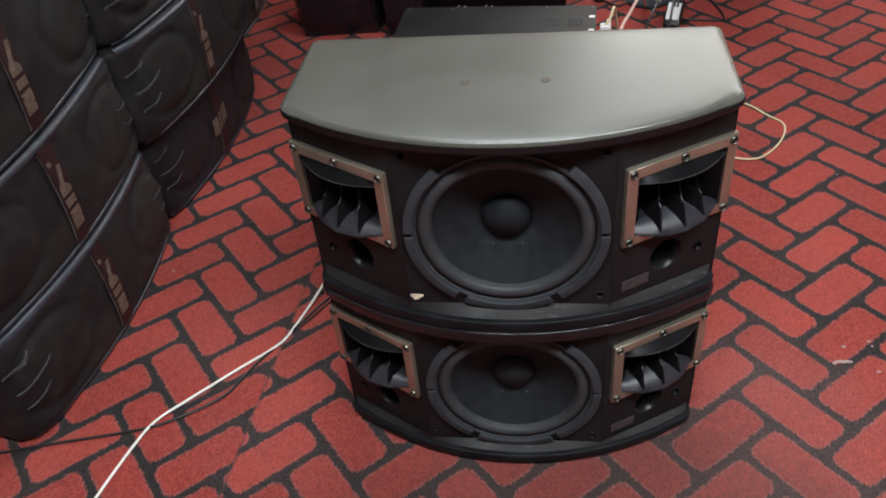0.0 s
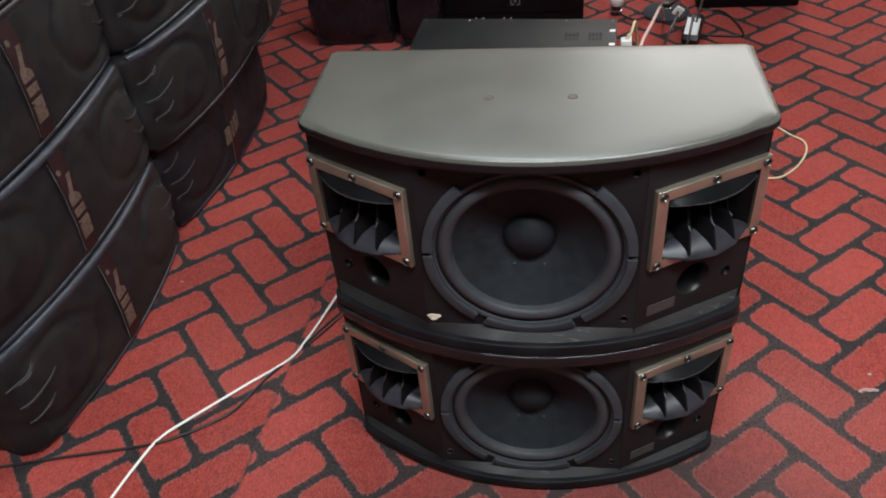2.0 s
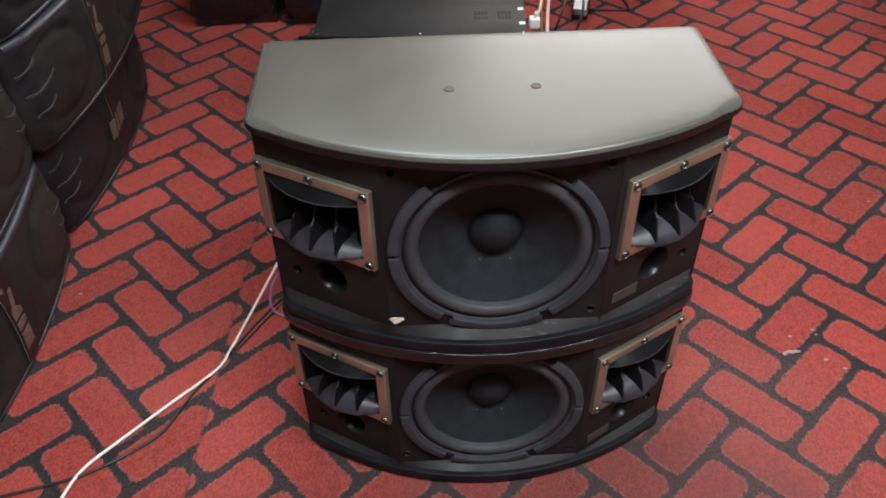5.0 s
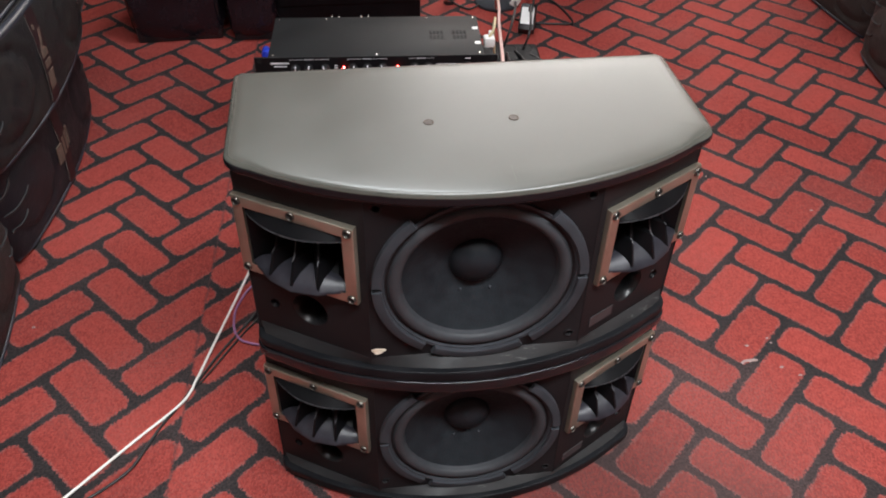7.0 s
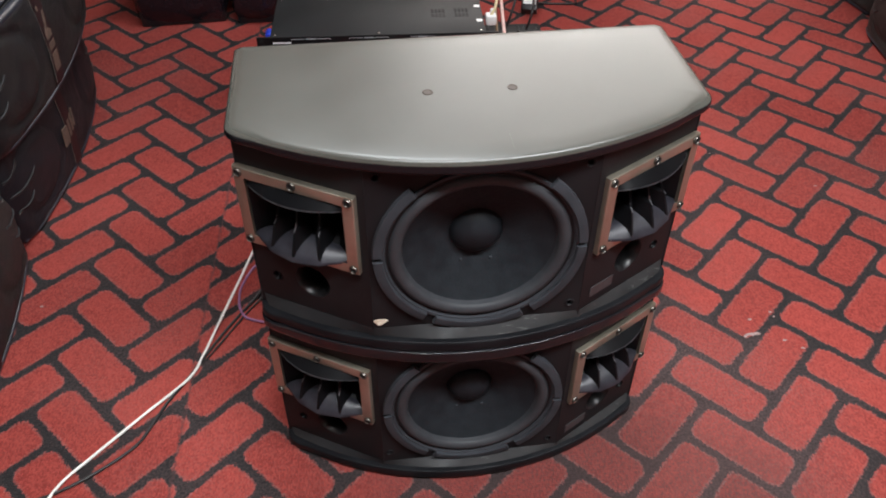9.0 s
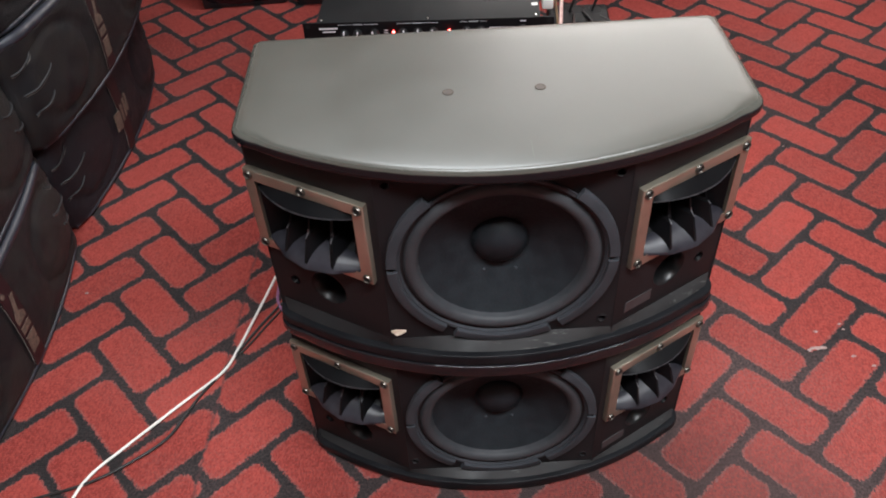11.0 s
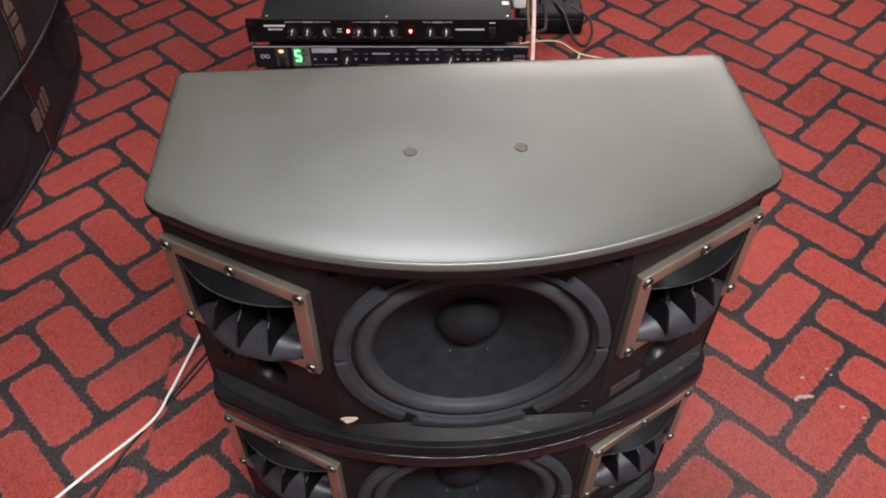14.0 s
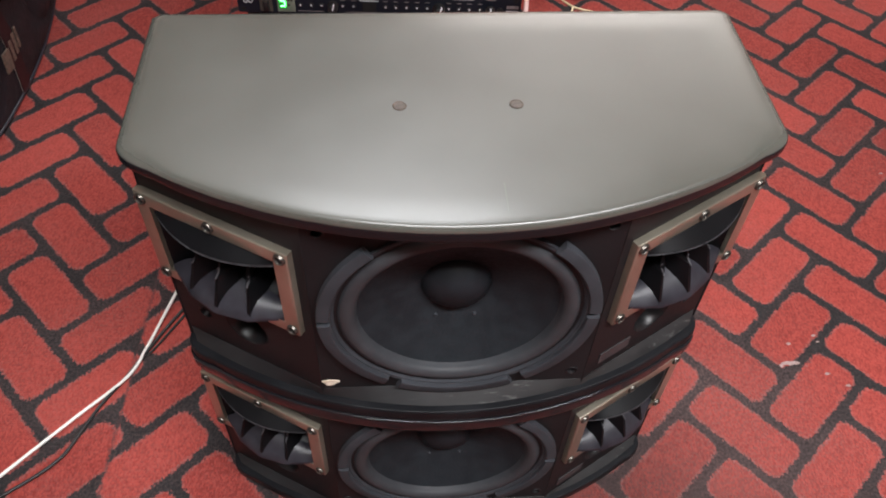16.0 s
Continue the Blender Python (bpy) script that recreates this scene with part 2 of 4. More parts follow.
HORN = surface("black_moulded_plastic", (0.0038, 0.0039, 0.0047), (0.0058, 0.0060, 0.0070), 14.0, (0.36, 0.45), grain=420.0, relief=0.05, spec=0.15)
# horn floor: lighter and bluer than the rest of the horn
HORN_LIGHTER = surface("lighter_moulded_plastic", (0.016, 0.0158, 0.0210), (0.031, 0.0305, 0.039), 40.0, (0.32, 0.44), grain=420.0, relief=0.06, spec=0.38)
GASKET = surface("foam_gasket", (0.021, 0.024, 0.030), (0.033, 0.036, 0.044), 30.0, (0.75, 0.9), grain=900.0, relief=0.35, dist=0.0006)
RUBBER = surface("rubber_surround", (0.033, 0.036, 0.041), (0.045, 0.048, 0.053), 30.0, (0.46, 0.60), grain=420.0, relief=0.2, spec=0.3)
CONE = surface("paper_cone", (0.0118, 0.0150, 0.0182), (0.0170, 0.0212, 0.0254), 60.0, (0.5, 0.72), grain=280.0, relief=0.45, dist=0.0009, spec=0.2)
CAP = surface("dust_cap_paper", (0.0078, 0.0098, 0.0122), (0.0130, 0.0160, 0.0198), 40.0, (0.42, 0.62), grain=300.0, relief=0.3, spec=0.22)
HOLE = surface("dark_hole", (0.004, 0.004, 0.004), (0.006, 0.006, 0.006), 10.0, (0.7, 0.9))
PORT = surface("black_port_plastic", (0.0058, 0.0056, 0.0062), (0.0088, 0.0086, 0.0094), 20.0, (0.28, 0.36), grain=420.0, relief=0.05, spec=0.42)
FIN_GLINT = surface("painted_glint_grey", (0.06, 0.06, 0.066), (0.11, 0.11, 0.12), 200.0, (0.25, 0.4))
LIP_SHINE = surface("painted_lip_shine", (0.020, 0.020, 0.023), (0.060, 0.060, 0.066), 90.0, (0.25, 0.4))
RAW_WOOD = surface("raw_fibreboard", (0.62, 0.52, 0.38), (0.80, 0.74, 0.62), 160.0, (0.7, 0.9), grain=900.0, relief=0.4)
STICKER_GREY = surface("grey_sticker", (0.13, 0.12, 0.12), (0.20, 0.18, 0.18), 120.0, (0.35, 0.5))
FADED_LABEL = surface("faded_grey_label", (0.034, 0.031, 0.033), (0.060, 0.054, 0.057), 120.0, (0.4, 0.55))
CLOTH = cloth_material("cover_cloth", (0.0072, 0.0076, 0.0102), (0.0205, 0.0182, 0.0172))
# lighter, browner cloth for the two stacks on the right
CLOTH_BROWN_GREY = cloth_material("brown_grey_cover_cloth", (0.022, 0.020, 0.0185), (0.042, 0.039, 0.036))
CLOTH_B = cloth_material("cover_cloth_faded", (0.0098, 0.0086, 0.0122), (0.0150, 0.0134, 0.0178))
PIPING = surface("vinyl_piping", (0.023, 0.026, 0.036), (0.040, 0.044, 0.058), 30.0, (0.32, 0.44), grain=300.0, relief=0.1)
WELT = surface("worn_welt_cloth", (0.013, 0.013, 0.0150), (0.022, 0.022, 0.025), 60.0, (0.5, 0.65))
STITCH = surface("pale_thread", (0.20, 0.19, 0.17), (0.28, 0.26, 0.24), 80.0, (0.7, 0.85))
STRIP = surface("maroon_strip", (0.014, 0.0034, 0.0052), (0.027, 0.0058, 0.0085), 30.0, (0.5, 0.65))
TAN = surface("tan_print", (0.080, 0.058, 0.046), (0.175, 0.126, 0.098), 160.0, (0.5, 0.65))
RACK = surface("black_powder_coat", (0.008, 0.009, 0.0100), (0.0125, 0.0138, 0.0145), 12.0, (0.46, 0.58), grain=900.0, relief=0.12, dist=0.0003, spec=0.22)
FACE = surface("black_anodised_face", (0.0050, 0.0050, 0.0060), (0.0075, 0.0075, 0.0088), 20.0, (0.45, 0.6), spec=0.2)
CABINET = surface("black_vinyl", (0.0045, 0.0045, 0.0055), (0.0075, 0.0075, 0.0090), 14.0, (0.45, 0.6), grain=500.0, relief=0.15, spec=0.15)
FACE_BLUE = surface("blue_black_face", (0.0065, 0.0085, 0.014), (0.010, 0.013, 0.021), 20.0, (0.42, 0.55), spec=0.25)
PRINT = surface("pale_print", (0.72, 0.72, 0.75), (0.82, 0.82, 0.85), 50.0, (0.5, 0.6))
KNOB = surface("black_knob_plastic", (0.013, 0.013, 0.014), (0.02, 0.02, 0.021), 40.0, (0.35, 0.5))
PRINT_DIM = surface("worn_pale_print", (0.40, 0.41, 0.44), (0.52, 0.53, 0.56), 50.0, (0.5, 0.6))
BEZEL = surface("grey_green_bezel", (0.13, 0.15, 0.12), (0.19, 0.21, 0.17), 50.0, (0.4, 0.5))
SWITCH_BEZEL = surface("brown_grey_bezel", (0.045, 0.040, 0.034), (0.070, 0.062, 0.053), 50.0, (0.4, 0.5))
LED_RED = glow("red_led", (1.0, 0.045, 0.04), 40.0)
LED_GREEN = glow("green_digit", (0.10, 1.0, 0.22), 5.0)
GREEN_GLASS = glow("green_display_glass", (0.01, 0.20, 0.035), 0.7)
LED_AMBER = glow("amber_lamp", (1.0, 0.55, 0.25), 1.2)
WHITE_CABLE = surface("white_pvc", (0.84, 0.82, 0.76), (0.90, 0.88, 0.83), 30.0, (0.3, 0.45))
CREAM_CABLE = surface("cream_pvc", (0.62, 0.52, 0.30), (0.72, 0.62, 0.40), 30.0, (0.35, 0.5))
PINK_CABLE = surface("pink_white_pvc", (0.70, 0.42, 0.38), (0.80, 0.60, 0.55), 40.0, (0.35, 0.5))
PURPLE_CABLE = surface("purple_pvc", (0.28, 0.12, 0.26), (0.36, 0.18, 0.33), 40.0, (0.35, 0.5))
BLACK_CABLE = surface("black_pvc", (0.013, 0.012, 0.012), (0.022, 0.020, 0.020), 40.0, (0.35, 0.55))
WHITE_PLASTIC = surface("white_plastic", (0.74, 0.74, 0.72), (0.82, 0.82, 0.80), 20.0, (0.3, 0.45))
DARK_PLASTIC = surface("dark_plastic", (0.010, 0.010, 0.012), (0.017, 0.017, 0.02), 20.0, (0.28, 0.45))
WRAP = surface("dark_plum_film", (0.0085, 0.0065, 0.0095), (0.016, 0.012, 0.017), 10.0, (0.16, 0.34), grain=46.0, relief=0.5, dist=0.004, spec=0.5)
BLUE = surface("blue_plastic", (0.02, 0.05, 0.55), (0.05, 0.10, 0.75), 60.0, (0.2, 0.35))
WALL = surface("painted_plaster", (0.50, 0.46, 0.42), (0.58, 0.54, 0.50), 2.0, (0.7, 0.9), grain=120.0, relief=0.1)
CEILING = surface("white_ceiling_paint", (0.57, 0.56, 0.53), (0.64, 0.63, 0.60), 1.5, (0.8, 0.95))
LAMP_FACE = glow("lamp_diffuser", (0.97, 0.98, 1.0), 2.0)


# ---------- mesh helpers ----------
def part(name, bm, material, parent=None, label="", smooth=35.0, at=None):
    bmesh.ops.recalc_face_normals(bm, faces=bm.faces)
    me = bpy.data.meshes.new(name)
    bm.to_mesh(me)
    bm.free()
    me.materials.append(material)
    if smooth:
        me.shade_smooth()
        me.set_sharp_from_angle(angle=radians(smooth))
    ob = new(name, me)
    if parent is not None:
        ob.parent = parent
    if at is not None:
        ob.matrix_basis = at
    if label:
        tagged(ob, label)
    return ob


def thing(name, label, category, m=None, group="", kind=""):
    ob = new(name)
    ob.empty_display_size = 0.05
    if m is not None:
        ob.matrix_basis = m
    return tagged(ob, label, category, group, kind)


def box(x0, x1, y0, y1, z0, z1, bevel=0.0, seg=2, bm=None):
    bm = bmesh.new() if bm is None else bm
    made = bmesh.ops.create_cube(bm, size=1.0)["verts"]
    for vert in made:
        vert.co = Vector(((x0 + x1) / 2 + vert.co.x * (x1 - x0), (y0 + y1) / 2 + vert.co.y * (y1 - y0), (z0 + z1) / 2 + vert.co.z * (z1 - z0)))
    if bevel:
        bmesh.ops.bevel(bm, geom=list({e for vert in made for e in vert.link_edges}), offset=bevel, segments=seg, profile=0.5, affect="EDGES")
    return bm


def loft(rings, cap_start=True, cap_end=True, closed=True, bm=None):
    """Faces between rings of equal point counts."""
    bm = bmesh.new() if bm is None else bm
    rows = [[bm.verts.new(p) for p in ring] for ring in rings]
    count = len(rows[0])
    for a, b in zip(rows, rows[1:]):
        for k in range(count if closed else count - 1):
            bm.faces.new((a[k], a[(k + 1) % count], b[(k + 1) % count], b[k]))
    if cap_start:
        bm.faces.new(rows[0][::-1])
    if cap_end:
        bm.faces.new(rows[-1])
    return bm


def lathe(profile, steps=64, axis="y", start=0.0, sweep=360.0, bm=None):
    """Turns a profile of (radius, depth) round the y axis (or z)."""
    bm = bmesh.new() if bm is None else bm
    full = sweep >= 360.0
    rings = []
    for k in range(steps if full else steps + 1):
        a = radians(start + sweep * k / steps)
        ring = []
        for r, d in profile:
            ring.append((r * math.cos(a), d, r * math.sin(a)) if axis == "y" else (r * math.cos(a), r * math.sin(a), d))
        rings.append(ring)
    if full:
        rings.append(rings[0])
    rows = []
    for n, ring in enumerate(rings):
        rows.append(rows[0] if full and n == len(rings) - 1 else [bm.verts.new(p) for p in ring])
    for a, b in zip(rows, rows[1:]):
        for k in range(len(profile) - 1):
            bm.faces.new((a[k], a[k + 1], b[k + 1], b[k]))
    bmesh.ops.remove_doubles(bm, verts=bm.verts, dist=1e-6)
    return bm


def rod(points, radius, sides=8, bm=None, flat=1.0):
    """A round tube along a smooth line through the points."""
    pts = [Vector(p) for p in points]
    line = []
    for n in range(len(pts) - 1):
        p0, p1, p2, p3 = pts[max(n - 1, 0)], pts[n], pts[n + 1], pts[min(n + 2, len(pts) - 1)]
        for k in range(6):
            t = k / 6
            line.append(0.5 * (2 * p1 + (p2 - p0) * t + (2 * p0 - 5 * p1 + 4 * p2 - p3) * t * t + (3 * p1 - p0 - 3 * p2 + p3) * t ** 3))
    line.append(pts[-1])
    rings = []
    for n, p in enumerate(line):
        way = (line[min(n + 1, len(line) - 1)] - line[max(n - 1, 0)]).normalized()
        side = way.cross(Vector((0, 0, 1)))
        side = side.normalized() if side.length > 1e-4 else Vector((1, 0, 0))
        up = side.cross(way)
        rings.append([p + radius * (math.cos(a) * side + flat * math.sin(a) * up) for a in (2 * math.pi * k / sides for k in range(sides))])
    return loft(rings, bm=bm)


def holed_panel(outer, holes, depth, to3d):
    """A flat panel with holes: outer and holes are loops of (a, b); to3d(a, b, d) places them."""
    bm = bmesh.new()
    loops = [outer, *holes]
    for loop in loops:
        vs = [bm.verts.new((a, b, 0.0)) for a, b in loop]
        for k in range(len(vs)):
            bm.edges.new((vs[k], vs[(k + 1) % len(vs)]))
    bmesh.ops.triangle_fill(bm, use_beauty=True, use_dissolve=False, edges=list(bm.edges), normal=(0, 0, 1))
    made = bmesh.ops.extrude_face_region(bm, geom=list(bm.faces))
    for vert in (g for g in made["geom"] if isinstance(g, bmesh.types.BMVert)):
        vert.co.z = depth
    for vert in bm.verts:
        vert.co = to3d(vert.co.x, vert.co.y, vert.co.z)
    return bm


def circle(cx, cy, r, count=48):
    return [(cx + r * math.cos(2 * math.pi * k / count), cy + r * math.sin(2 * math.pi * k / count)) for k in range(count)]


# ---------- the room ----------
X0, X1, Y0, Y1, TOP = -1.9, 3.0, -2.4, 6.6, 2.45


def room():
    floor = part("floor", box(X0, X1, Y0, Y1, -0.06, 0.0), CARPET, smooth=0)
    tagged(floor, "red and dark grey brick pattern carpet, two strips with a seam", "carpet", kind="structure")
    for name, dims in (("wall_west", (X0 - 0.12, X0, Y0, Y1)), ("wall_east", (X1, X1 + 0.12, Y0, Y1)), ("wall_south", (X0 - 0.12, X1 + 0.12, Y0 - 0.12, Y0)), ("wall_north", (X0 - 0.12, X1 + 0.12, Y1, Y1 + 0.12))):
        tagged(part(name, box(*dims, -0.06, TOP), WALL, smooth=0), "plain painted plaster wall", "wall", kind="structure")
    tagged(part("ceiling", box(X0 - 0.12, X1 + 0.12, Y0 - 0.12, Y1 + 0.12, TOP, TOP + 0.1), CEILING, smooth=0), "plain white painted ceiling", "ceiling", kind="structure")
    for x, y, sx, sy, _, _ in LAMPS:
        lamp = thing("ceiling_light", "flat white ceiling light panel, switched on", "ceiling light", pose(x, y, 0), "ceiling lights")
        part("frame", box(-sx / 2 - 0.03, sx / 2 + 0.03, -sy / 2 - 0.03, sy / 2 + 0.03, TOP - 0.025, TOP - 0.002, 0.004), WHITE_PLASTIC, lamp)
        part("diffuser", box(-sx / 2, sx / 2, -sy / 2, sy / 2, TOP - 0.031, TOP - 0.026), LAMP_FACE, lamp, smooth=0)


room()

# ---------- loudspeakers without grilles ----------
HALF, APEX, BACK, BOW, TALL = 0.284, -0.146, 0.144, 0.46, 0.301
WOOFER_Z = 0.1490
BREAK, FLAT_Y = 0.1345, -0.1165
SLANT = math.atan2(0.0735, 0.125)
MID_X, MID_Y = 0.2120, -0.0715


def lip_outline(inset=0.0):
    """The bowed outline of the lid and the bottom board."""
    half, apex, back = HALF - inset, APEX + inset, BACK - inset
    bow = BOW - inset
    pts = []
    r = 0.030 - min(inset, 0.02)
    front = [(half - r) * (2 * k / 40 - 1) for k in range(41)]
    for x in front:
        pts.append((x, apex + bow - math.sqrt(bow * bow - x * x)))
    xe, ye = pts[-1]
    cy = ye + r * 1.05
    for k in range(1, 7):
        a = radians(-50 + 50 * k / 6)
        pts.append((xe - 0.0 + r * (math.cos(a) - math.cos(radians(-50))) / (1 - math.cos(radians(-50))), cy + r * 1.05 * math.sin(a) / math.sin(radians(50))))
    pts.append((half, back - 0.006))
    pts.append((half - 0.006, back))
    mirrored = [(-x, y) for x, y in pts[41:]][::-1]
    return mirrored + pts


def board(z0, z1, round_top, round_low, inset=0.0, dome=0.0):
    """A bowed board with rolled edges, its top bending gently down towards them by the dome's height."""
    rings = []
    if round_low:
        for k in range(4):
            a = math.pi / 2 * k / 3
            rings.append((round_low * (1 - math.sin(a)), z0 + round_low * (1 - math.cos(a))))
    else:
        rings.append((0.0, z0))
    for k in range(7):
        a = math.pi / 2 * k / 6
        rings.append((round_top * (1 - math.cos(a)), z1 - dome - round_top * (1 - math.sin(a))))
    edge, out = lip_outline(inset), []
    for d, z in rings:
        # the roll is tight along the front and wide at the two ends
        ring = []
        for (x, y), (xi, yi) in zip(edge, lip_outline(inset + d * 2.6)):
            w = min(1.0, max(0.0, (abs(x) / HALF - 0.80) / 0.17))
            w = 0.22 + 0.78 * w * w * (3 - 2 * w)
            ring.append((x + (xi - x) * w, y + (yi - y) * w, z))
        out.append(ring)
    rim = out[-1]
    for k in range(1, 7) if dome else ():
        s = 0.030 * k / 6
        out.append([(x * (1 - s / HALF), y * (1 - s / BACK), z1 - dome * (1 - k / 6) ** 2) for x, y, _ in rim])
    return loft(out)


def slanted(side):
    """Pose of the slanted baffle on one side: x along it outwards, y inwards, z up."""
    return pose(side * MID_X, MID_Y, 0, 0, 0, side * math.degrees(SLANT))


def horn(parent, side):
    """A finned radial horn behind a bronze frame."""
    m = slanted(side) @ pose(0.0, 0, 0.1815)
    hw, hh, iw, ih = 0.0800, 0.0585, 0.0670, 0.0460

    def plate(a, b, d):
        return Vector((a, d - 0.0080, b))
    bm = holed_panel([(-hw, -hh), (hw, -hh), (hw, hh), (-hw, hh)], [[(-iw, -ih), (iw, -ih), (iw, ih), (-iw, ih)]], 0.0105, plate)
    rim = [e for e in bm.edges if all(abs(vert.co.y + 0.0080) < 1e-5 for vert in e.verts) and len(e.link_faces) == 2 and e.calc_face_angle(0) > 0.5]
    bmesh.ops.bevel(bm, geom=rim, offset=0.0019, segments=3, profile=0.5, affect="EDGES")
    frame_ob = part("horn_frame", bm, BRONZE, parent, "champagne bronze metal horn frame", at=m)
    for a, b in ((-0.0725, 0.0510), (0.0725, 0.0510), (-0.0725, -0.0510), (0.0725, -0.0510), (0.0, 0.0520)):
        bm = lathe([(0.0040, -0.0004), (0.0045, -0.0014), (0.0051, -0.0018), (0.0056, -0.0012), (0.0060, 0.0008)], 24)
        screw = part("screw", bm, CUP, frame_ob, "dull steel screw cup", at=pose(a, -0.0086, b))
        part("screw_head", lathe([(0.0, -0.0002), (0.0013, -0.0002), (0.0016, -0.0008), (0.0034, -0.0010), (0.0042, -0.0003)], 18), HOLE, screw)
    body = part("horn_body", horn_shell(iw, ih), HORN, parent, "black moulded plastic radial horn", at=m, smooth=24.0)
    part("horn_floor", horn_floor(iw, ih), HORN_LIGHTER, body, "flared floor of the horn, lighter than its body", smooth=24.0)
    # pale rod added along the upper lip to paint its thin bright highlight
    part("lip_highlight", rod([(k / 8 * (iw - 0.002), horn_front(k / 8) - 0.0002, ih - 0.0122) for k in range(-8, 9)], 0.0007, 6), LIP_SHINE, body, "thin pale rod painted as the highlight on the upper lip")
    for a in (-0.5, 0.0, 0.5):
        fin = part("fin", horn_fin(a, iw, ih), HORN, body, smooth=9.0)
        yf = horn_front(a)
        # added grey rod that paints the glint on the fin's bent edge
        part("fin_glint", rod([(a * iw * 0.91, yf + 0.0085, -0.0112), (a * iw * 0.885, yf + 0.0122, -0.0083), (a * iw * 0.868, yf + 0.0148, -0.0058), (a * iw * 0.864, yf + 0.0152, -0.0020)], 0.0008, 6), FIN_GLINT, fin, "pale rod painted as the glint where the fin bends")


HORN_BULGE, HORN_DEPTH = 0.020, 0.055
LIP_OUT, LIP_DROP = 0.0040, 0.0030


def horn_front(u):
    """How far the mouth stands out in front of the frame's plane, u from -1 to 1 across."""
    return -0.004 - HORN_BULGE * (1 - u * u)


def floor_corner(u, iw):
    """Mouth and inner ends of the floor beside a fin: x and y at the mouth, then x, y, z inside."""
    x, y = u * (iw - 0.001), horn_front(u) - LIP_OUT * (1 - u * u)
    yj = 0.0105 + 0.22 * y
    return x, y, x * 0.70, yj, min(-0.0425 + 0.56 * (yj - y), -0.0240)


def horn_rows(bm, iw, ih, keys):
    """Rows of points across the horn, from the upper lip round the throat to the lower lip."""
    count = 24
    rows = {key: [] for key in keys}
    for k in range(count + 1):
        u = 2 * k / count - 1
        x, y = u * (iw - 0.001), horn_front(u)
        tx = u * iw * 0.35
        # the floor of each of the four bays between the fins, flaring down towards the mouth
        bay = min(3, int((u + 1) * 2))
        u0, u1 = bay / 2 - 1, bay / 2 - 0.5
        mix = (u - u0) / 0.5
        fx, fy, jx, jy, jz = [p + (q - p) * mix for p, q in zip(floor_corner(u0, iw), floor_corner(u1, iw))]
        spots = {"a": (u * iw, 0.000, ih - 0.0005), "b": (x, y, ih - 0.0105), "c": (x, y + 0.0015, ih - 0.0135), "i": (x * 0.72, 0.016 + 0.3 * y, 0.018),
                 "d": (tx, HORN_DEPTH, 0.012), "e": (tx, HORN_DEPTH, -0.012), "j": (jx, jy, jz),
                 "h": (u * iw, 0.002, -ih + 0.0003)}
        sink = LIP_DROP * (1 - u * u)
        spots["f"], spots["g"] = (fx, fy + 0.001, -ih + 0.0035 - sink), (fx, fy, -ih + 0.0005 - sink)
        for key, t in (("k", 0.75), ("l", 0.50), ("m", 0.24)):
            spots[key] = (fx + (jx - fx) * t, fy + (jy - fy) * t, -0.0425 - sink * (1 - t) + t * (jz + 0.0425) + 0.0034 * math.sin(math.pi * t))
        for key in keys:
            rows[key].append(bm.verts.new(spots[key]))
    for p, q in zip(keys, keys[1:]):
        for k in range(count):
            bm.faces.new((rows[p][k], rows[p][k + 1], rows[q][k + 1], rows[q][k]))
    return rows


def horn_shell(iw, ih):
    bm = bmesh.new()
    rows = horn_rows(bm, iw, ih, "abcidej")
    for k in (0, -1):
        bm.faces.new([rows[key][k] for key in "cidej"] + [bm.verts.new((rows["c"][k].co.x, rows["c"][k].co.y, -ih + 0.0035))])
    return bm


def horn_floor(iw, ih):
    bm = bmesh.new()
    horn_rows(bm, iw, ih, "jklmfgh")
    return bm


def horn_fin(u, iw, ih):
    """An upright fin from the throat to the mouth, its front edge bent half way up."""
    x0, y0 = u * iw * 0.35, HORN_DEPTH
    yf = horn_front(u)
    rings = []
    low_back, top_back = Vector((x0, y0, -0.014)), Vector((x0, y0, 0.014))
    low = Vector((u * iw * 0.975, yf + 0.0030 - LIP_OUT * (1 - u * u), -ih + 0.0045 - LIP_DROP * (1 - u * u)))
    kink_low, kink_high = Vector((u * iw * 0.90, yf + 0.0100, -0.0100)), Vector((u * iw * 0.87, yf + 0.0155, -0.0055))
    top = Vector((u * iw * 0.78, yf + 0.0255, ih - 0.0150))
    for t, wide in ((0.0, 0.0190), (0.35, 0.0220), (0.7, 0.0155), (1.0, 0.0026)):
        halves = [Vector((wide * k / 2, 0, 0)) for k in ((1.4, 1.0, 0.9, 0.8) if t == 1.0 else (1.5, 0.95, 0.28, 0.15))]
        line = [low_back.lerp(low, t), low_back.lerp(top_back, 0.34).lerp(kink_low, t), low_back.lerp(top_back, 0.55).lerp(kink_high, t), top_back.lerp(top, t)]
        rings.append([p - h for p, h in zip(line, halves)] + [p + h for p, h in list(zip(line, halves))[::-1]])
    return loft(rings)


